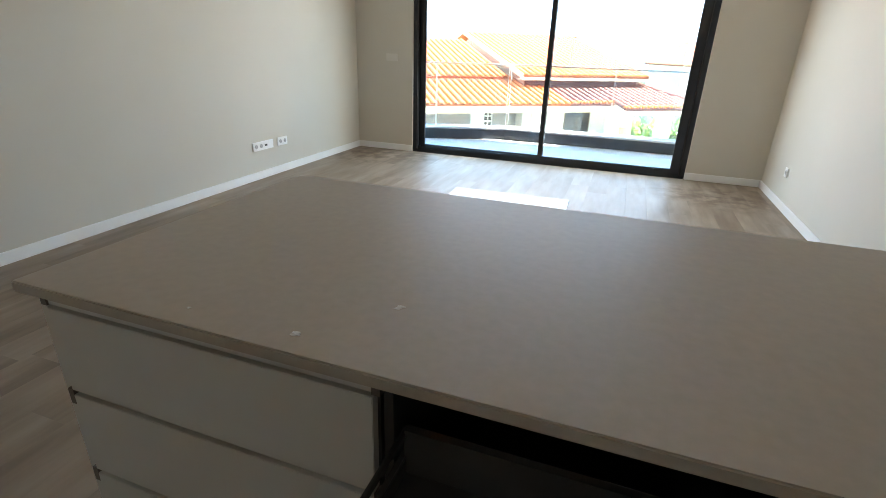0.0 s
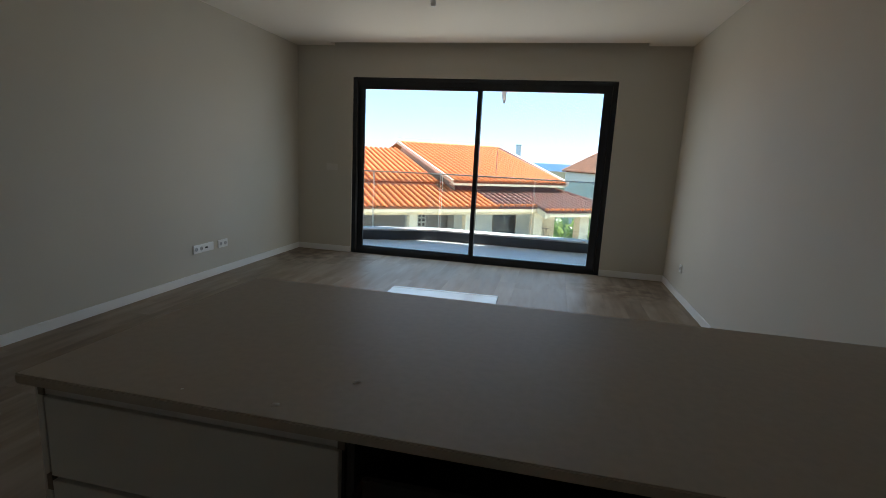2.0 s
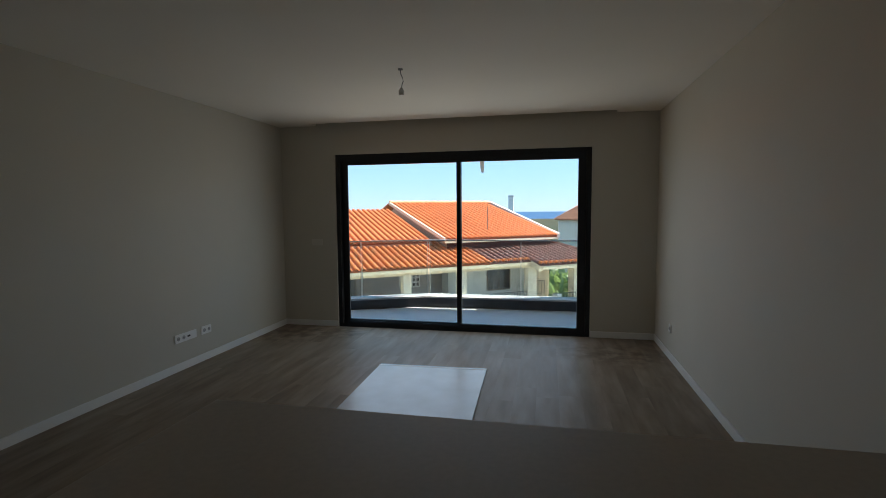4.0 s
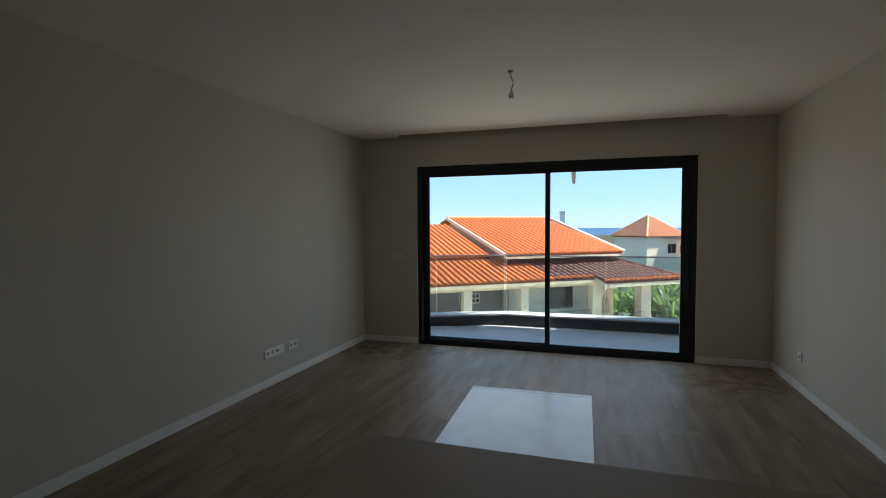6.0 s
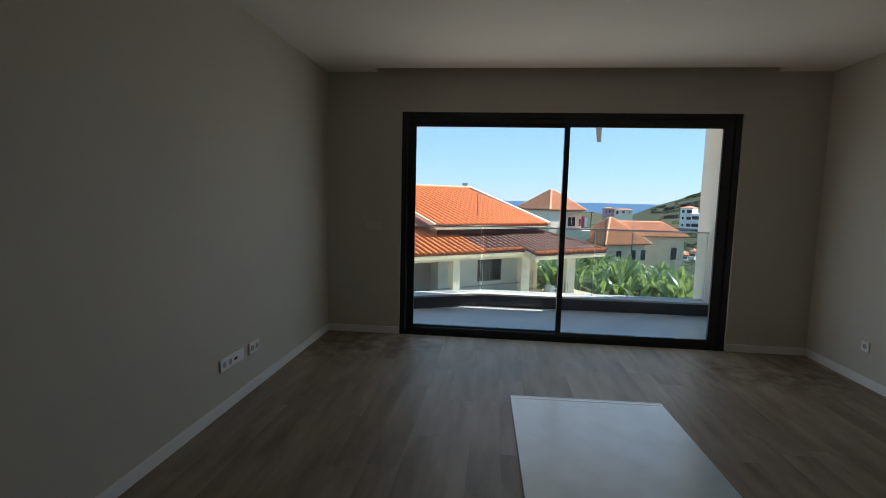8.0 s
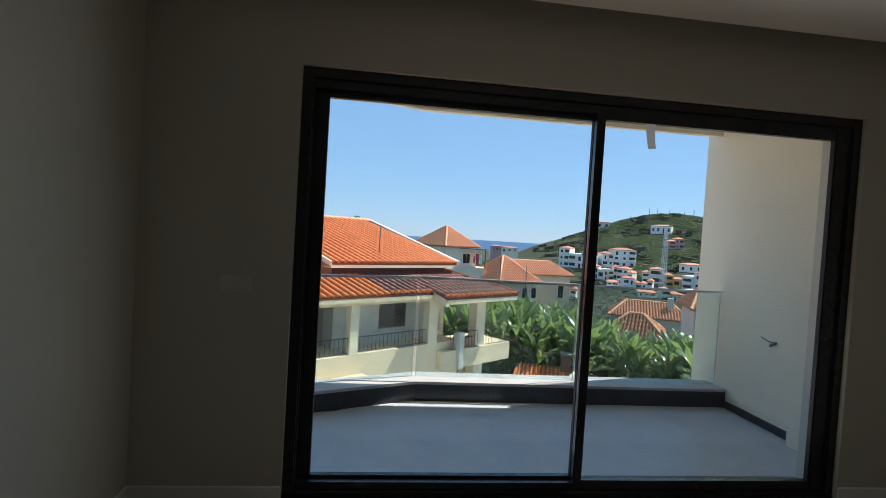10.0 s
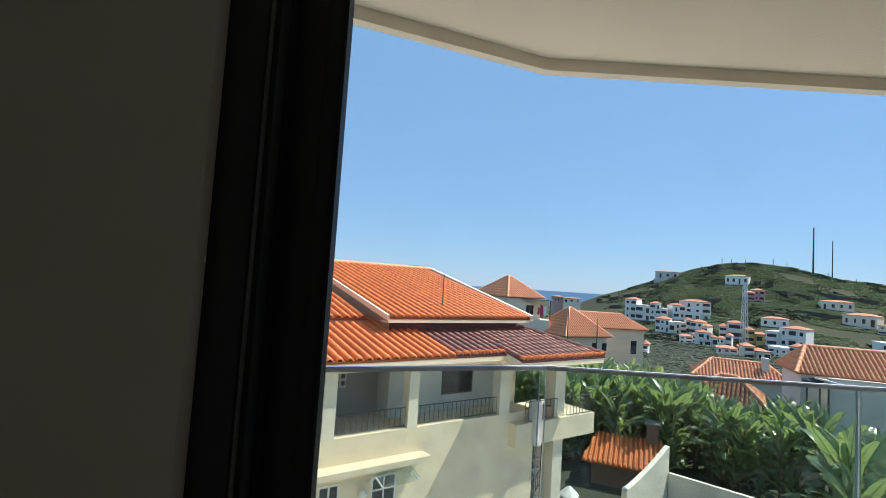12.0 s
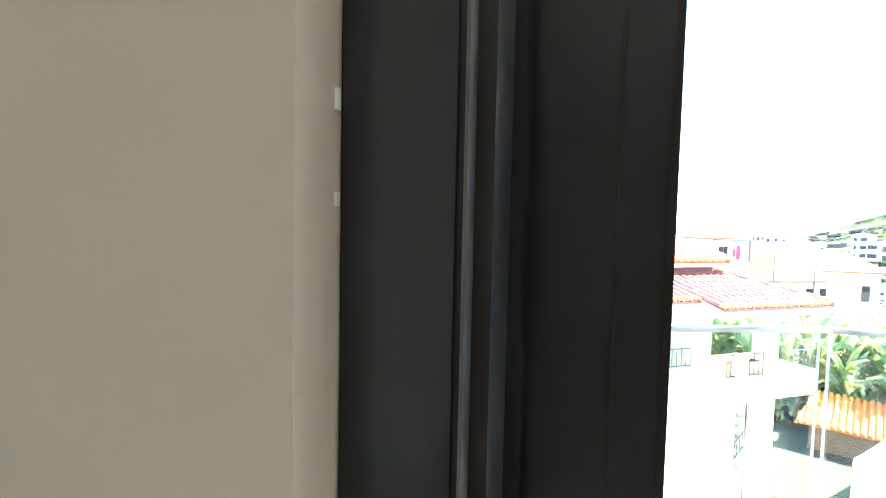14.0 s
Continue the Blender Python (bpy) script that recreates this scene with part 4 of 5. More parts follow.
def land(az, d):
    """Height of the land."""
    top = EYE.z + 480 * math.tan(radians(crest(az)))
    base = -18.0
    flat = float(np.interp(d, [0, 60, 180, 230, 1000, 1250], [-8.6, -8.6, -16, -18, -18, -45]))
    side = min(1.0, max(0.0, (az - 10) / 6))
    if d <= 230:
        return flat
    if side < 1:
        return flat + (hill(top, base, az, d) - flat) * side if side > 0 else flat
    return hill(top, base, az, d)


def hill(top, base, az, d):
    if d <= 480:
        t = (d - 230) / 250
        z = base + (top - base) * (0.62 * t + 0.38 * t * t)
        return float(z + 1.2 * noise.noise(Vector((az * 0.35, d * 0.02, 0))) * (1 - t))
    return float(top + (-40 - top) * min(1.0, (d - 480) / 300))


azs = [-80 + 1.0 * i for i in range(161)]
ds = [0.5, 8, 16, 30, 45, 60, 80, 110, 140, 180, 205, 230] + [230 + 10 * i for i in range(1, 26)] + [490, 520, 600, 780, 1000, 1250, 1500]
V, F = [], []
for az in azs:
    for d in ds:
        p = far(az, 0, d)
        V.append((p.x, p.y, land(az, d)))
nd = len(ds)
for i in range(len(azs) - 1):
    for j in range(nd - 1):
        F.append((i * nd + j, (i + 1) * nd + j, (i + 1) * nd + j + 1, i * nd + j + 1))
me = bpy.data.meshes.new("ground")
me.from_pydata(V, [], F)
for q in me.polygons:
    q.use_smooth = True
me.materials.append(M_HILL)
tagged(new("ground", me), "dry scrub hillside and terraced slopes", "ground", kind="structure")
bm = bmesh.new()
box(bm, -4200, 4200, 240, 4900, -26, -25)
solid("water", bm, M_SEA, "calm blue sea to the horizon", "water")
# unseen pale ground, added to bounce sun onto the soffit
bm = bmesh.new()
box(bm, -60, 60, -60, 12.0, -8.75, -8.55)
solid("pavement", bm, M_BOUNCE_GROUND, "unseen pale ground added to bounce sunlight up to the balcony", "pavement")
# dark sheet over the ground paints the shade beneath the plants
bm = bmesh.new()
prism(bm, [(4.5, 20.0), (20, 14.0), (40, 30.0), (30, 48.0), (6, 48.0)], -8.7, -8.57)
solid("grove_soil", bm, M_SOIL, "earth under the banana grove, darkened for the plants' shade", "ground")


def on_land(az, el):
    """Distance at which the line of sight meets the hill."""
    d = 120.0
    while d < 480 and land(az, d) < EYE.z + d * math.tan(radians(el)):
        d += 2.0
    return d


SPOTS = []


def low_hip(bm, x0, x1, y0, y1, z, rise, over=0.22):
    """A shallow hip roof over a plan, with a thin eave."""
    x0, x1, y0, y1 = x0 - over, x1 + over, y0 - over, y1 + over
    k = min(x1 - x0, y1 - y0) * 0.48
    lo = [bm.verts.new((x, y, z - 0.22)) for x, y in ((x0, y0), (x1, y0), (x1, y1), (x0, y1))]
    hi = [bm.verts.new((x, y, z)) for x, y in ((x0, y0), (x1, y0), (x1, y1), (x0, y1))]
    if x1 - x0 > y1 - y0:
        r = [bm.verts.new((x0 + k, (y0 + y1) / 2, z + rise)), bm.verts.new((x1 - k, (y0 + y1) / 2, z + rise))]
        fs = ((hi[0], hi[1], r[1], r[0]), (hi[1], hi[2], r[1]), (hi[2], hi[3], r[0], r[1]), (hi[3], hi[0], r[0]))
    else:
        r = [bm.verts.new(((x0 + x1) / 2, y0 + k, z + rise)), bm.verts.new(((x0 + x1) / 2, y1 - k, z + rise))]
        fs = ((hi[0], hi[1], r[0]), (hi[1], hi[2], r[1], r[0]), (hi[2], hi[3], r[1]), (hi[3], hi[0], r[0], r[1]))
    for f in fs:
        bm.faces.new(f)
    bm.faces.new(lo[::-1])
    for i in range(4):
        bm.faces.new((lo[i], lo[(i + 1) % 4], hi[(i + 1) % 4], hi[i]))


def far_house(az0, el0, az1, el1, wallm, roofm, floors=2, cols=4, turn=0.0, dist=0.0, label="", seed=0):
    """A stepped hillside house between two bearings: blocks of uneven height, loggias painted as dark panels, balconies
    and a yard wall.
    """
    rnd = random.Random(seed)
    mid = (az0 + az1) / 2
    d = dist or on_land(mid, el1)
    p = far(mid, el1, d)
    w = d * math.tan(radians(abs(az1 - az0))) * 1.12
    h = d * (math.tan(radians(el0)) - math.tan(radians(el1))) * 1.12
    dp = min(w * 0.7, 9.0)
    SPOTS.append((min(az0, az1) - 0.2, max(az0, az1) + 0.2, d))
    u = thing("hill_house", p, label, "house", "hillside houses", rz=-mid + turn)
    cut = w * rnd.choice((-0.18, 0.14, 0.2, -0.08))
    blocks = [(-w / 2, cut, 0.0, 1.0), (cut, w / 2, -1.6, 0.74)]
    if rnd.random() < 0.5:
        blocks = [(-w / 2, cut, -1.6, 0.76), (cut, w / 2, 0.0, 1.0)]
    if floors == 1:
        blocks = [(-w / 2, w / 2, 0.0, 1.0)]
    for bx0, bx1, by, share in blocks:
        top = h * share
        rise = min(1.15, 0.13 * top + 0.2)
        eave = top - rise
        boxpart("wall", (bx0, bx1, by, dp, -15.0 if dist else -4.0, eave), wallm, u)
        bm = bmesh.new()
        low_hip(bm, bx0, bx1, by, dp, eave + 0.22, rise)
        if share == 1.0 or rnd.random() < 0.55:
            part("roof", bm, roofm, u, "weathered orange tile roof")
        else:
            bm.free()
            boxpart("roof_parapet", (bx0 - 0.1, bx1 + 0.1, by - 0.1, dp, eave - 0.1, eave + 0.6), wallm, u, "flat roof terrace parapet")
        nf = max(1, round(floors * share))
        fh = eave / nf
        for f in range(nf):
            z = f * fh
            n = max(1, round(cols * (bx1 - bx0) / w))
            cw = (bx1 - bx0) / n
            lg = rnd.randrange(n)
            for c in range(n):
                x = bx0 + cw * (c + 0.5)
                if c == lg and floors > 1:
                    # flat black panel paints the shade inside; there is no recess
                    boxpart("loggia_shade", (x - cw * 0.40, x + cw * 0.40, by - 0.05, by + 0.03, z + 0.10 * fh, z + 0.80 * fh), M_HOLE, u, "flat dark panel for the shade of a balcony recess")
                    boxpart("balcony", (x - cw * 0.46, x + cw * 0.46, by - 1.0, by, z - 0.10, z + 0.36 * fh), wallm, u)
                else:
                    ww = cw * rnd.uniform(0.12, 0.22)
                    lo = 0.12 if rnd.random() < 0.35 else 0.36
                    boxpart("window", (x - ww, x + ww, by - 0.05, by + 0.03, z + lo * fh, z + 0.74 * fh), M_DGLASS, u)
    k = rnd.uniform(-0.15, 0.15) * w
    if dist:
        return u
    boxpart("yard_wall", (-w * 0.55 + k, w * 0.55 + k, -4.2, -3.9, -5.5, rnd.uniform(-0.6, 0.5)), rnd.choice((M_RETAIN, wallm, M_RETAIN)), u, "retaining wall of the yard")
    return u


HOUSES = (
    (20.0, -0.65, 22.6, -2.79, M_WHITE, 3, 4), (22.5, -0.9, 24.0, -2.75, M_WHITE, 3, 3), (24.7, -0.44, 28.0, -2.31, M_WHITE, 3, 5),
    (23.1, -2.37, 25.0, -3.81, M_WHITE, 2, 4), (24.9, -2.3, 26.4, -3.85, M_CREAM2, 2, 3), (26.3, -2.4, 27.9, -3.8, M_WHITE, 2, 3), (29.0, -2.21, 30.9, -3.84, M_WHITE, 2, 2),
    (27.1, -3.4, 28.6, -4.92, M_WHITE, 2, 3), (28.6, -3.5, 29.9, -4.9, M_WHITE, 2, 3), (31.2, -2.73, 33.0, -4.06, M_YELLOW, 2, 3),
    (33.0, -2.31, 35.8, -4.17, M_WHITE, 2, 4), (32.5, -1.48, 34.5, -2.38, M_WHITE, 1, 3), (31.2, 1.14, 32.6, 0.03, M_PINK, 2, 3),
    (29.4, 2.43, 31.2, 1.5, M_WHITE, 1, 4), (37.1, 0.46, 39.25, -0.38, M_CREAM2, 1, 4), (38.6, -0.6, 40.8, -1.7, M_CREAM2, 1, 4),
    (28.8, -4.45, 31.1, -5.6, M_WHITE, 2, 4), (31.1, -4.3, 33.0, -5.69, M_CREAM2, 2, 3), (20.6, -5.15, 22.2, -6.59, M_WHITE, 2, 3), (23.1, 2.55, 25.0, 1.75, M_PALE, 1, 3),
    (33.2, -3.9, 35.4, -5.2, M_WHITE, 2, 4), (25.4, -3.7, 27.1, -4.7, M_WHITE, 2, 3), (41.05, -2.5, 43.0, -3.9, M_WHITE, 2, 3), (43.0, -3.0, 44.7, -3.95, M_WHITE, 2, 3), (43.1, -4.15, 45.5, -5.1, M_WHITE, 2, 4), (41.0, -1.35, 43.6, -2.2, M_CREAM2, 2, 4), (13.5, -0.95, 15.2, -1.5, M_CREAM2, 1, 3), (12.4, -0.85, 13.4, -1.4, M_PINK, 1, 3),
)
NAMES = {"ochre_house_paint": "ochre", "dusty_pink_house_paint": "dusty pink", "pale_grey_paint": "grey", "pale_cream_paint": "cream"}
for i, (a0, e0, a1, e1, wm, fl, co) in enumerate(HOUSES):
    tone = NAMES.get(wm.name, "white")
    far_house(a0, e0, a1, e1, wm, M_VILLAGE, fl, co, turn=((i * 37) % 5 - 2) * 9, dist=250 if a0 < 16 else 0, seed=i, label=f"{tone} hillside house with loggias under an orange tile roof")


def scatter(name, n, az_lo, az_hi, d_lo, d_hi, keep, size, seed, material, label):
    """Small leafy clumps on the hill, joined."""
    rnd = random.Random(seed)
    V, F = [], []
    for _ in range(n):
        az, d = rnd.uniform(az_lo, az_hi), rnd.uniform(d_lo, d_hi)
        if not keep(az, d) or any(a < az < b and q - 6 < d < q + 8 for a, b, q in SPOTS):
            continue
        p = far(az, 0, d)
        z = land(az, d)
        r = size * rnd.uniform(0.6, 1.3)
        for k in range(5):
            a = rnd.uniform(0, 6.3)
            o = len(V)
            tip = (p.x + r * math.cos(a), p.y + r * math.sin(a), z + r * rnd.uniform(0.15, 0.5))
            side = Vector((-math.sin(a), math.cos(a), 0)) * r * 0.35
            midp = Vector((p.x + r * 0.5 * math.cos(a), p.y + r * 0.5 * math.sin(a), z + r * 0.45))
            V += [(p.x, p.y, z), tuple(midp + side), tip, tuple(midp - side)]
            F += [(o, o + 1, o + 2, o + 3)]
    me = bpy.data.meshes.new(name)
    me.from_pydata(V, [], F)
    me.materials.append(material)
    return tagged(new(name, me), label, "vegetation", kind="stuff")


def cropland(az, d):
    v = noise.noise(Vector((az * 0.16, d * 0.012, 3.0)))
    # some fields lie bare, more of them on the dry seaward end
    if random.Random(int(d / 19) * 97 + int(az / 2.4 + d * 0.013)).random() < (0.34 if az < 27 else 0.13):
        return False
    return v > (-0.25 if az < 25 else -0.6) and crest(az) > 0.2 and d < 486


scatter("hillside_crop", 80000, 17, 62, 235, 486, cropland, 0.9, 11, M_CROP, "banana terraces covering the far hillside")
scatter("valley_crop", 20000, 12, 48, 50, 245, lambda a, d: True, 1.7, 12, M_BUSH, "banana groves in the valley below the houses")
scatter("coast_crop", 7000, -6, 17, 85, 420, lambda a, d: d < 330 or a < 13, 2.0, 13, M_CROP, "scrub and groves between the houses and the sea")
scatter("hillside_bushes", 9000, 17, 62, 240, 480, lambda a, d: noise.noise(Vector((a * 0.45, d * 0.03, 9.0))) > 0.12, 1.6, 14, M_BUSH, "dark bushes in the gullies of the hillside")
scatter("hilltop_bushes", 1400, 19, 50, 466, 484, lambda a, d: noise.noise(Vector((a * 0.9, 0.0, 5.0))) > 0.05, 1.5, 15, M_BUSH, "low bushes along the hilltop")
# terrace walls
for az0, az1, d in ((22, 25, 440), (20, 23.5, 400), (18, 21, 420), (33, 36.5, 380), (35, 41, 330), (31.5, 33.5, 405), (27, 31, 455), (18, 22, 360), (36, 41, 400), (24, 29, 345)):
    V, F = [], []
    for k in range(13):
        az = az0 + (az1 - az0) * k / 12
        p = far(az, 0, d + 4 * math.sin(k))
        z = land(az, d)
        V += [(p.x, p.y, z - 1.5), (p.x, p.y, z + 2.2), (p.x + 0.4, p.y + 1.2, z + 2.2)]
    for k in range(12):
        o = 3 * k
        F += [(o, o + 3, o + 4, o + 1), (o + 1, o + 4, o + 5, o + 2)]
    me = bpy.data.meshes.new("terrace_wall")
    me.from_pydata(V, [], F)
    me.materials.append(M_TERRACE)
    tagged(new("terrace_wall", me), "dark dry-stone terrace wall on the hillside", "wall", "terrace walls")
# masts
for az, e0, e1, r in ((36.4, 3.0, 7.18, 0.75), (37.8, 2.5, 5.92, 0.5)):
    a, b = far(az, e0, 475), far(az, e1, 475)
    m = thing("radio_mast", a - Vector((0, 0, 3)), "slim dark radio mast on the hilltop", "mast", "hilltop masts")
    bm = bmesh.new()
    tube(bm, [(0, 0, 0), (0, 0, b.z - a.z + 3)], r, 6, r * 0.6)
    part("pole", bm, M_IRON, m)
for i, az in enumerate((27.2, 29.0, 29.8, 31.0, 32.4, 33.3, 34.4, 37.5, 39.5)):
    a = far(az, crest(az), 470)
    m = thing("hilltop_post", a - Vector((0, 0, 3)), "small post on the hilltop", "post", "hilltop posts")
    bm = bmesh.new()
    tube(bm, [(0, 0, 0), (0, 0, 5 + (i * 7) % 4)], 0.25, 5)
    part("pole", bm, M_IRON, m)
pw = thing("lattice_pylon", far(31.0, -5.6, 190), "grey steel lattice pylon above the village", "pylon")
hp = 190 * (math.tan(radians(1.6)) + math.tan(radians(5.6)))
for sx, sy in ((-1, -1), (1, -1), (1, 1), (-1, 1)):
    bm = bmesh.new()
    tube(bm, [(sx * 1.0, sy * 1.0, 0), (sx * 0.45, sy * 0.45, hp)], 0.07, 4)
    part("leg", bm, M_STEEL, pw)
for k in range(11):
    z0, z1 = hp * k / 11, hp * (k + 1) / 11
    q0, q1 = 1.0 - 0.55 * k / 11, 1.0 - 0.55 * (k + 1) / 11
    bm = bmesh.new()
    for sx0, sy0, sx1, sy1 in ((-1, -1, 1, -1), (1, -1, 1, 1), (1, 1, -1, 1), (-1, 1, -1, -1)):
        tube(bm, [(sx0 * q0, sy0 * q0, z0), (sx1 * q1, sy1 * q1, z1)], 0.045, 4)
        tube(bm, [(sx1 * q0, sy1 * q0, z0), (sx0 * q1, sy0 * q1, z1)], 0.045, 4)
    part("brace", bm, M_STEEL, pw)

# ---- neighbouring houses ----


def hip_house(name, at, rz, w, dp, zb, ze, zr, wallm, label, ridge=None, over=0.5, pitch=0.30, roofm=None):
    """A house with a tiled hip roof: eave at ze, ridge at zr, over the floor zb."""
    u = thing(name, (at[0], at[1], zb), label, "house", rz=rz)
    e, r = ze - zb, zr - zb
    boxpart("wall", (-w / 2, w / 2, -dp / 2, dp / 2, 0, e - 0.05), wallm, u)
    roofm = roofm or M_SALMON
    rl = max(0.0, (w - dp) / 2) if ridge is None else ridge
    a, b = w / 2 + over, dp / 2 + over
    P = [(-a, -b, e), (a, -b, e), (a, b, e), (-a, b, e)]
    R0, R1 = (-rl, 0, r), (rl, 0, r)
    tiled_face(u, (P[0], P[1], R0, R1), pitch, 0.5, roofm, deckmat=M_CHANNEL_SHADE)
    tiled_face(u, (P[1], P[2], R1, R1), pitch, 0.5, roofm, deckmat=M_CHANNEL_SHADE)
    tiled_face(u, (P[2], P[3], R1, R0), pitch, 0.5, roofm, deckmat=M_CHANNEL_SHADE)
    tiled_face(u, (P[3], P[0], R0, R0), pitch, 0.5, roofm, deckmat=M_CHANNEL_SHADE)
    for p, q in ((P[0], R0), (P[3], R0), (P[1], R1), (P[2], R1)):
        ridge_caps(u, p, q, 0.16, M_SALMON, 0.5)
    if rl > 0:
        ridge_caps(u, R0, R1, 0.16, M_SALMON, 0.5)
    return u


tw = hip_house("tower_house", (far(7.15, 0, 64).x, far(7.15, 0, 64).y), 38, 5.8, 5.8, -8.6, 0.15, 2.75, M_CREAM2, "cream tower house with a steep orange pyramid roof", over=0.35)
window(tw, 0.3, 1.7, 6.6, 7.9, -2.9, M_WHITE, 1)
tw2 = thing("roof_terrace", (far(9.9, 0, 62).x, far(9.9, 0, 62).y, -8.6), "roof terrace with a grey sheet awning and hanging washing", "terrace", rz=-10)
boxpart("terrace_wall", (-2.2, 2.2, 0, 3, 0, 6.2), M_CREAM2, tw2)
boxpart("awning", (-2.4, 2.6, -0.4, 3, 8.55, 8.65), M_AWN, tw2)
for x in (-2.0, 2.2):
    boxpart("post", (x - 0.06, x + 0.06, 0.0, 0.12, 6.2, 8.55), M_IRON, tw2)
boxpart("washing", (1.0, 1.35, -0.1, -0.06, 6.6, 8.0), M_CLOTH, tw2, "red cloth on the line")
boxpart("washing", (1.45, 1.75, -0.1, -0.06, 6.7, 7.9), M_WHITE, tw2, "white cloth on the line")
boxpart("washing", (0.7, 0.95, -0.1, -0.06, 6.8, 7.7), M_CLOTH, tw2)
h2 = hip_house("cream_house", (far(14.1, 0, 64).x, far(14.1, 0, 64).y), 28, 6.3, 6.0, -8.6, -3.9, -0.75, M_CREAM, "cream house with a salmon hip roof", over=0.5)
for x in (-1.5, 0.8, 2.4):
    window(h2, x, x + 0.9, 2.6, 4.0, -3.0, M_WHITE, 0)
h3 = hip_house("long_cream_house", (far(17.2, 0, 72).x, far(17.2, 0, 72).y), 6, 9.6, 6.4, -8.6, -3.2, -1.45, M_CREAM, "long cream house with a salmon hip roof", ridge=2.9, over=0.4)
window(h3, 3.0, 3.9, 2.2, 4.0, -3.2, M_WHITE, 0)
for az, d, e0 in ((13.9, 52, -2.2), (17.0, 50, -3.0)):
    p = far(az, 0, d)
    m = thing("utility_pole", (p.x, p.y, -8.6), "thin grey utility pole behind the houses", "pole", "utility poles")
    bm = bmesh.new()
    tube(bm, [(0, 0, 0), (0, 0, 8.6 + 1.5 + d * math.tan(radians(e0)))], 0.07, 6, 0.05)
    part("pole", bm, M_IRON, m)
rb = hip_house("white_house", (far(38.55, 0, 50).x, far(38.55, 0, 50).y), -20, 7.2, 4.6, -8.6, -3.6, -1.75, M_WHITE, "white house with an orange hip roof above the grove", ridge=2.7, over=0.4)
bw = thing("blank_wall", far(37.3, 0, 46), "tall blank white boundary wall above the grove", "wall")
bw.location.z = -8.6
bar(bw, "wall", (0, 0, 4.9), far(50, 0, 49) - far(37.3, 0, 46) + Vector((0, 0, 5.2)), 0.25, 5.2, M_RENDER)
bar(bw, "coping", (0, 0, 4.98), far(50, 0, 49) - far(37.3, 0, 46) + Vector((0, 0, 5.28)), 0.35, 0.08, M_PALE)
heap = thing("covered_woodpile", far(36.55, 0, 45.6), "black plastic sheet bundled over timber beside the boundary wall", "woodpile", rz=-36)
heap.location.z = -8.6
for x in (-0.65, 0.1, 0.6):
    boxpart("post", (x - 0.06, x + 0.06, -0.06, 0.06, 0, 4.4), M_WFRAME, heap)
boxpart("shelf_board", (-0.85, 0.8, -0.5, 0.5, 4.36, 4.42), M_WFRAME, heap)
for k, (cx, cz, rx, rz_) in enumerate(((-0.35, 4.62, 0.6, 0.24), (0.35, 4.56, 0.5, 0.2), (0.0, 4.8, 0.55, 0.16))):
    bm = bmesh.new()
    bmesh.ops.create_icosphere(bm, subdivisions=3, radius=1.0)
    for v in bm.verts:
        v.co *= 1 + 0.35 * noise.noise(v.co * 2.2 + Vector((k * 7.0, 0, 0)))
        v.co = Vector((cx + v.co.x * rx, v.co.y * 0.4, cz + v.co.z * rz_))
    part("plastic_sheet", bm, M_SLATE, heap, "crumpled black plastic")
bm = bmesh.new()
tube(bm, [(-0.2, -0.6, 4.95), (2.9, -0.75, 4.5)], 0.07, 8)
part("pipe", bm, M_WHITE, heap, "long white pipe", smooth=True)

mb = hip_house("low_house", (far(30.4, 0, 60).x, far(30.4, 0, 60).y), -25, 8.0, 5.0, -8.6, -6.2, -4.7, M_PALE, "low house with an orange hip roof in the grove", ridge=2.4, over=0.3)
boxpart("chimney", (1.9, 2.5, -1.2, -0.6, 2.4, 4.6), M_PALE, mb)
mb2 = hip_house("garden_house", (far(29.5, 0, 47).x, far(29.5, 0, 47).y), -35, 5.6, 4.2, -8.6, -6.6, -4.6, M_PALE, "garden house with a faded red hip roof", ridge=0.6, over=0.3, roofm=M_SALMON)

ft = thing("distant_tower", (-9.2, 173.0, -26), "pale square tower far beyond the roofs", "tower")
boxpart("shaft", (-0.9, 0.9, -0.9, 0.9, 0, 32.0), M_WHITE, ft)
boxpart("cap", (-1.05, 1.05, -1.05, 1.05, 32.0, 32.5), M_PALE, ft)

# ---- shed and garden wall ----
shed = thing("garden_shed", (11.6, 26.4, -8.6), "small garden shed with an orange mono-pitch tile roof", "shed", rz=-22)
# walls coloured dark to paint the shade below the roof
boxpart("wall", (-1.9, 1.6, -0.9, 1.7, 0, 1.22), M_WFRAME, shed)
boxpart("back_wall", (-1.9, 1.6, 1.45, 1.7, 1.22, 1.75), M_WFRAME, shed)
tiled_face(shed, ((-2.4, -1.3, 1.25), (1.6, -1.3, 1.25), (-1.9, 1.7, 2.0), (1.6, 1.7, 2.0)), 0.24, 0.36, M_ORANGE, 90)
boxpart("chimney", (0.75, 1.35, 1.2, 1.8, 1.6, 3.0), M_WFRAME, shed)
boxpart("chimney_cap", (0.65, 1.45, 1.1, 1.9, 3.0, 3.1), M_GREYW, shed)
gw = thing("garden_wall", (12.6, 24.4, -8.6), "pale rendered garden wall with a sloping end", "wall")
bm = bmesh.new()
p0, p1 = Vector((0.0, 0.0, 0)), Vector((-3.3, -3.4, 0))
side = Vector((0.7, -0.7, 0)) * 0.12
rows = []
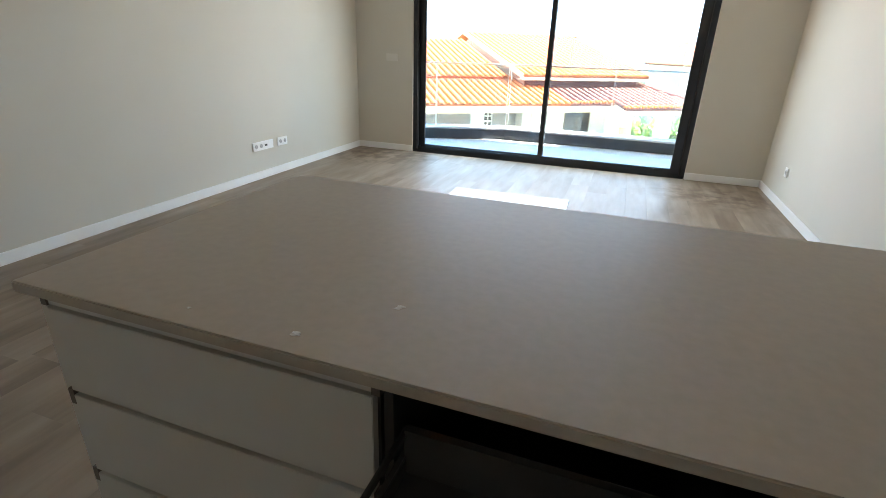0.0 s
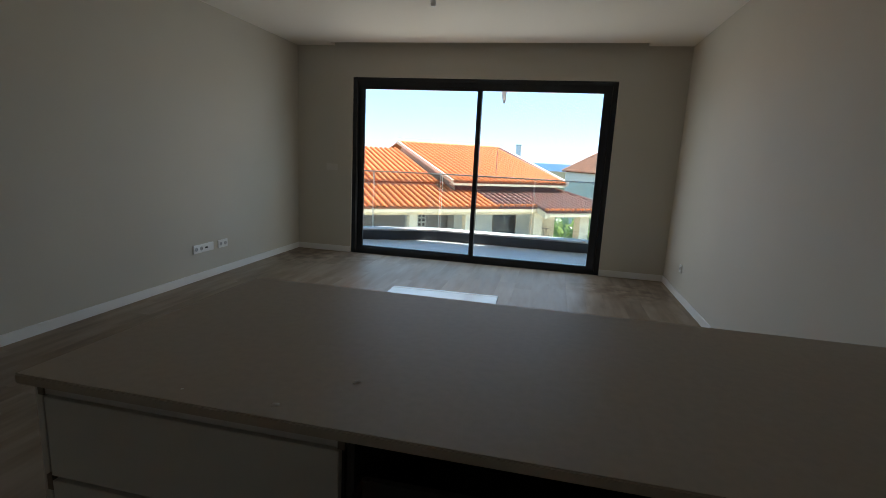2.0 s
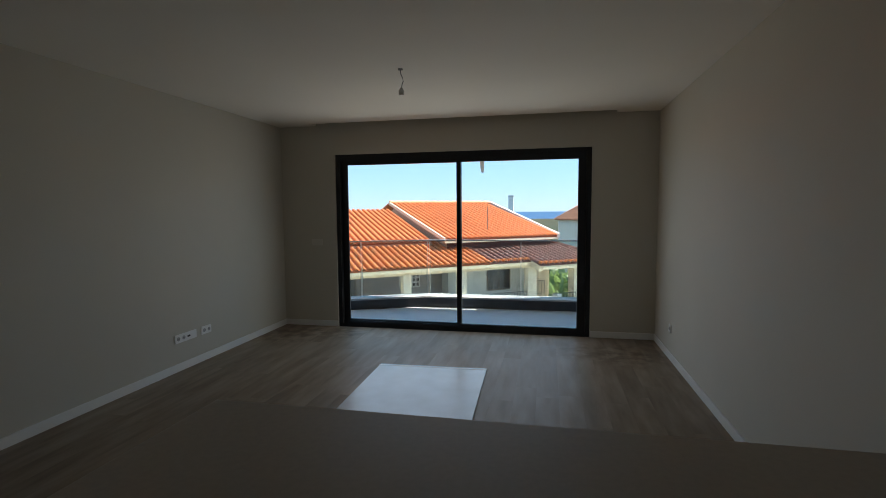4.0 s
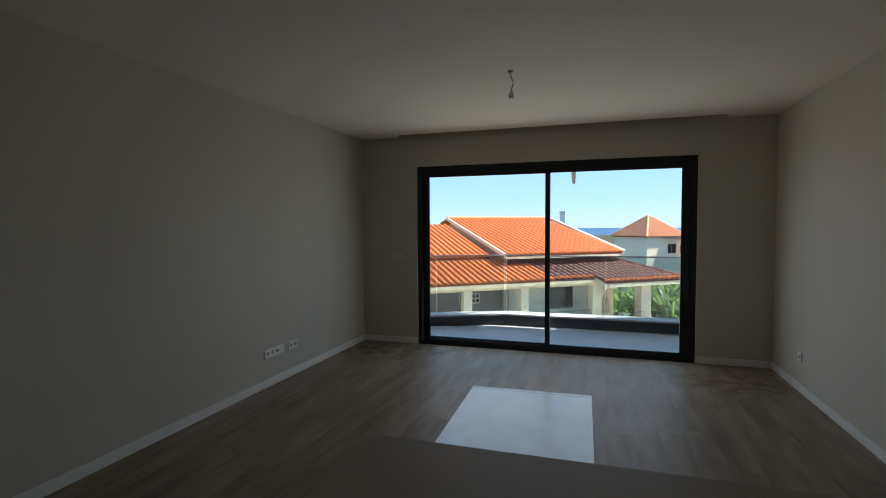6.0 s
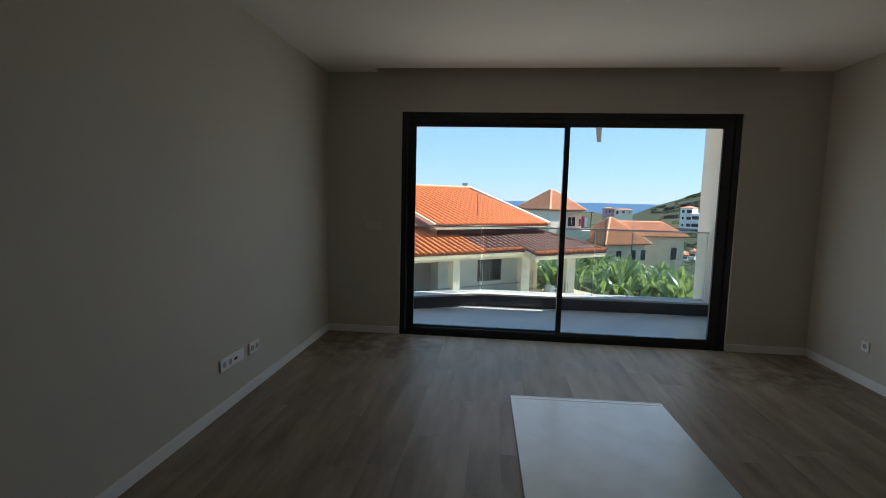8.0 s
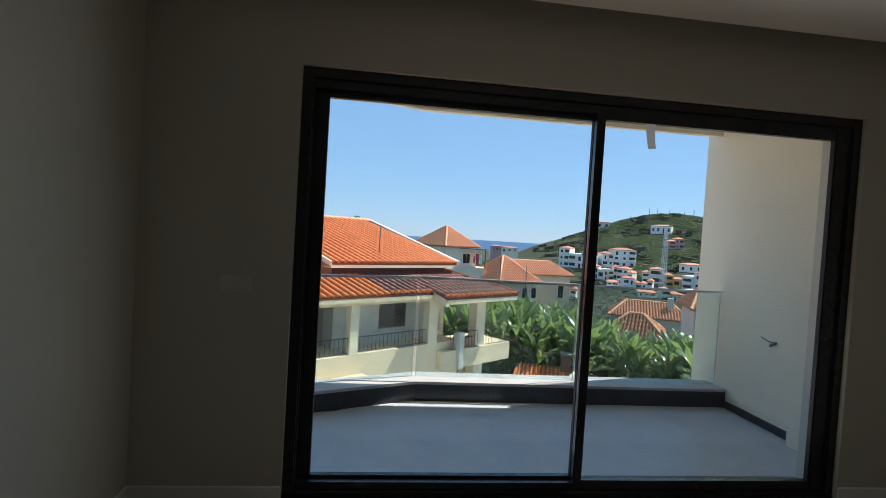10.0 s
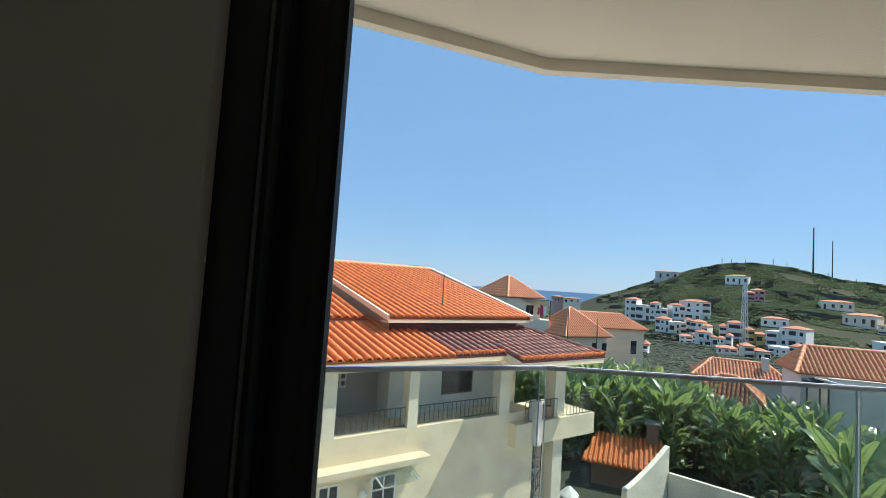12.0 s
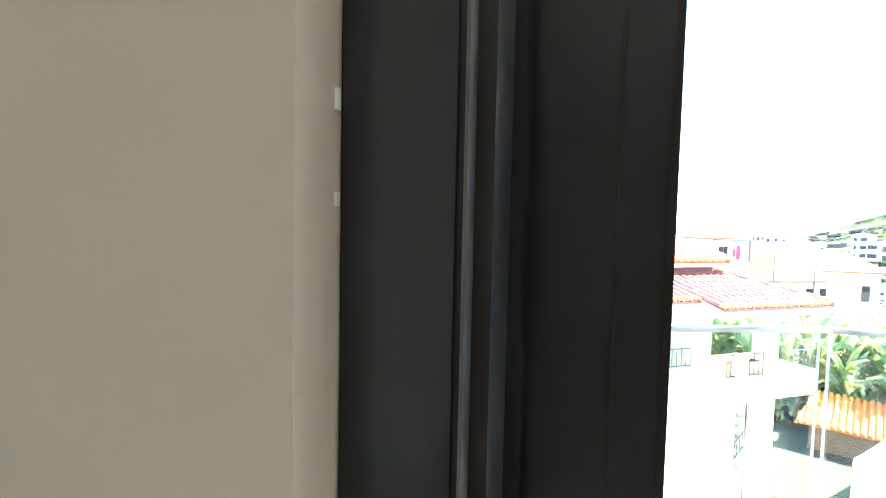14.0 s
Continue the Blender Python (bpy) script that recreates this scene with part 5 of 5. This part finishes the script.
for i in range(11):
    t = i / 10
    c = p0.lerp(p1, t)
    top = 2.75 - 0.95 * t - 0.12 * math.sin(math.pi * t)
    rows.append([bm.verts.new(c - side), bm.verts.new(c + side), bm.verts.new(c + side + Vector((0, 0, top))), bm.verts.new(c - side + Vector((0, 0, top)))])
for a, b in zip(rows, rows[1:]):
    for k in range(4):
        bm.faces.new((a[k], a[(k + 1) % 4], b[(k + 1) % 4], b[k]))
bm.faces.new(rows[0][::-1])
bm.faces.new(rows[-1])
part("end_wall", bm, M_RENDER, gw)
q = far(40, 0, 26.5)
bar(gw, "long_wall", (0.1, -0.1, 1.5), (q.x - 12.6, q.y - 24.4, 1.45), 0.2, 1.5, M_RENDER)
for x, y, z in ((-3.3, -3.5, 1.88), (-1.75, -1.55, 1.75)):
    bm = bmesh.new()
    bmesh.ops.create_uvsphere(bm, u_segments=12, v_segments=8, radius=0.12)
    bmesh.ops.translate(bm, verts=bm.verts, vec=(x, y, z))
    part("ball_lamp", bm, M_WHITE, gw, smooth=True)
um = thing("parasol", (6.95, 20.9, -8.6), "folded white garden parasol", "parasol")
bm = bmesh.new()
lathe(bm, [(0.03, 0), (0.03, 1.5), (0.4, 1.45), (0.42, 1.5), (0.2, 1.72), (0.03, 1.85)], 8)
part("canopy", bm, M_WHITE, um)

# ---- banana grove ----


def leaf_mesh(seed, ln, wd, droop, torn):
    """A banana leaf: a stout midrib that arches over, its two halves folded up and torn into strips."""
    rnd = random.Random(seed)
    V, F = [], []
    k = 16
    spine = []
    y = z = 0.0
    for i in range(k + 1):
        t = i / k
        a = 1.35 - droop * t ** 1.4
        spine.append(Vector((0.05 * math.sin(2.4 * t + seed), y, z)))
        y += ln / k * math.cos(a)
        z += ln / k * math.sin(a)

    def half(i):
        t = i / k
        return wd * max(0.04, math.sin(math.pi * min(1.0, 0.04 + 0.93 * t))) ** 0.55 if t > 0.12 else 0.02

    fold = rnd.uniform(0.1, 0.5)
    for sx in (-1, 1):
        sag = fold
        for i in range(k):
            if rnd.random() < torn:
                sag = fold + rnd.uniform(-1.1, 0.25)
            gap = 0.14 if rnd.random() < torn else 0.0
            a, b = spine[i], spine[i + 1]
            up = Vector((0, -(b - a).z, (b - a).y)).normalized()
            o = len(V)
            for c, w in ((a.lerp(b, gap), half(i)), (b, half(i + 1))):
                out = w * rnd.uniform(0.93, 1.04)
                V += [tuple(c), tuple(c + Vector((sx * out * 0.55, 0.04, 0)) + up * out * 0.55 * sag), tuple(c + Vector((sx * out, 0.10 * out, 0)) + up * out * (sag * 0.9 - 0.18))]
            F += [(o, o + 3, o + 4, o + 1), (o + 1, o + 4, o + 5, o + 2)]
    for i in range(k):
        o = len(V)
        r0, r1 = 0.022 * (1 - 0.85 * i / k), 0.022 * (1 - 0.85 * (i + 1) / k)
        for c, r in ((spine[i], r0), (spine[i + 1], r1)):
            V += [(c.x - r, c.y, c.z), (c.x, c.y, c.z - 2 * r), (c.x + r, c.y, c.z)]
        F += [(o, o + 3, o + 4, o + 1), (o + 1, o + 4, o + 5, o + 2)]
    me = bpy.data.meshes.new("leaf")
    me.from_pydata(V, [], F)
    me.materials.append(M_LEAF)
    return me


LEAVES = [leaf_mesh(i, 1.85 + 0.10 * ((i * 3) % 5), 0.16 + 0.025 * (i % 4), 0.55 + 0.29 * i, (0.12, 0.3, 0.4, 0.5, 0.55, 0.6, 0.65, 0.65)[i]) for i in range(8)]
bm = bmesh.new()
tube(bm, [(0, 0, 0), (0.03, 0, 1.2), (0.0, 0.03, 2.7)], 0.17, 8, 0.09)
TRUNK = mesh_of("trunk", bm, M_TRUNK, smooth=True)
dry = leaf_mesh(40, 1.7, 0.14, 2.5, 0.7)
DRY = dry.copy()
DRY.materials.clear()
DRY.materials.append(M_DRY)


def banana_plant(x, y, z, sc, seed):
    rnd = random.Random(seed)
    u = thing("banana_plant", (x, y, z), "green banana plant with broad torn leaves", "banana plant", "banana grove", rz=rnd.uniform(0, 360))
    u.scale = (sc, sc, sc)
    piece("trunk", TRUNK, u)
    n = rnd.randint(18, 21)
    for i in range(n):
        q = i / n
        me = LEAVES[min(7, max(0, int(q * 7 + rnd.uniform(-2, 1.5))))]
        piece("leaf", me, u, pose(0, 0, 2.62 - 2.0 * q * q, rx=rnd.uniform(-10, 18) - 12 * q, ry=rnd.uniform(-26, 26), rz=137.5 * i + rnd.uniform(-30, 30)) @ Matrix.Diagonal((rnd.uniform(0.8, 1.3), rnd.uniform(0.75, 1.1), rnd.uniform(0.8, 1.1), 1)))
    piece("dry_leaf", DRY, u, pose(0, 0, 2.4, rx=-25, rz=rnd.uniform(0, 360)))
    return u


def grove_top(az):
    """Height angle of the top of the grove."""
    return float(np.interp(az, (5, 14, 20, 24, 27, 30, 36.3, 40, 45), (-5.8, -6.3, -7.2, -7.9, -8.4, -9.2, -8.8, -9.9, -11.0)))


rnd = random.Random(77)
count = 0
for d in np.arange(24.0, 46, 1.6):
    step = math.degrees(1.6 / d)
    az = 5.5
    while az < 46:
        a, dd = az + rnd.uniform(-0.4, 0.4) * step, d + rnd.uniform(-0.6, 0.6)
        az += step
        p = far(a, 0, dd)
        if a < 37 and dd < 29.5 or a < 29 and dd < 31.5 or a > 35 and dd > 33 or 26 < a < 34 and dd > 41 or a < 12 and dd < 34 or a < 9 and dd > 42:
            continue
        high = min(5.4, 10.2 + dd * math.tan(radians(grove_top(a))))
        banana_plant(p.x, p.y, -8.7, high / 4.25 * rnd.uniform(0.82, 1.06), count)
        count += 1
        if count % 3:
            q = far(a + 0.5 * step, 0, dd - 0.4)
            banana_plant(q.x, q.y, -8.7, rnd.uniform(0.5, 0.85), 1000 + count)
        if dd < (32.5 if a < 36 else 29.0) or a < 29 and dd < 34.5:
            for k in range(2):
                q = far(a + rnd.uniform(-0.6, 0.6) * step, 0, dd - rnd.uniform(0.2, 0.7))
                banana_plant(q.x, q.y, -8.75, rnd.uniform(0.38, 0.62), 5000 + 2 * count + k)

for i in range(14):
    a, dd = rnd.uniform(17.5, 24.0), rnd.uniform(26.5, 30.5)
    p = far(a, 0, dd)
    if 8.6 < p.x < 14.4 and 21.5 < p.y < 29.2:
        continue
    banana_plant(p.x, p.y, -8.7, rnd.uniform(0.5, 0.7), 3000 + i)

# ---- floor planks ----
PW, PL = 0.19, 1.22
bm = bmesh.new()
box(bm, 0, PW - 0.0005, 0, PL - 0.0005, -0.006, 0.0)
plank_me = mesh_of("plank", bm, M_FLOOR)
rnd = random.Random(3)
for i in range(27):
    x = XL + i * PW
    off = rnd.uniform(0.2, PL)
    ys = [YW - off]
    while ys[-1] > YB:
        ys.append(ys[-1] - PL)
    w = min(1.0, (XR - x) / PW)
    piece("plank", plank_me, floor, Matrix.Translation((x, YW - off, 0)) @ Matrix.Diagonal((w, off / PL, 1, 1)))
    for yy in ys[1:]:
        s = 1.0 if yy > YB else (yy + PL - YB) / PL
        if s > 0.05:
            piece("plank", plank_me, floor, Matrix.Translation((x, max(yy, YB), 0)) @ Matrix.Diagonal((w, s, 1, 1)))
bm = bmesh.new()
box(bm, DL, DR, YW, 0.0, -0.006, 0.0)
part("threshold", bm, M_ALU, floor, "dark threshold strip")
TW = 0.59
bm = bmesh.new()
box(bm, 0, TW - 0.0008, 0, TW - 0.0008, -0.055, -0.048)
tile_me = mesh_of("tile", bm, M_TILE_GREY)
for i in range(12):
    for j in range(3):
        x, y = XE + i * TW, 0.285 + j * TW
        x1 = min(x + TW, 4.735 if y < 0.3 else 4.83)
        y1 = min(y + TW, 1.79)
        if x >= x1 or y >= y1 or slant(0, x + TW * 0.5) < y:
            continue
        piece("tile", tile_me, balc, Matrix.Translation((x, y, 0)) @ Matrix.Diagonal(((x1 - x) / TW, (y1 - y) / TW, 1, 1)))
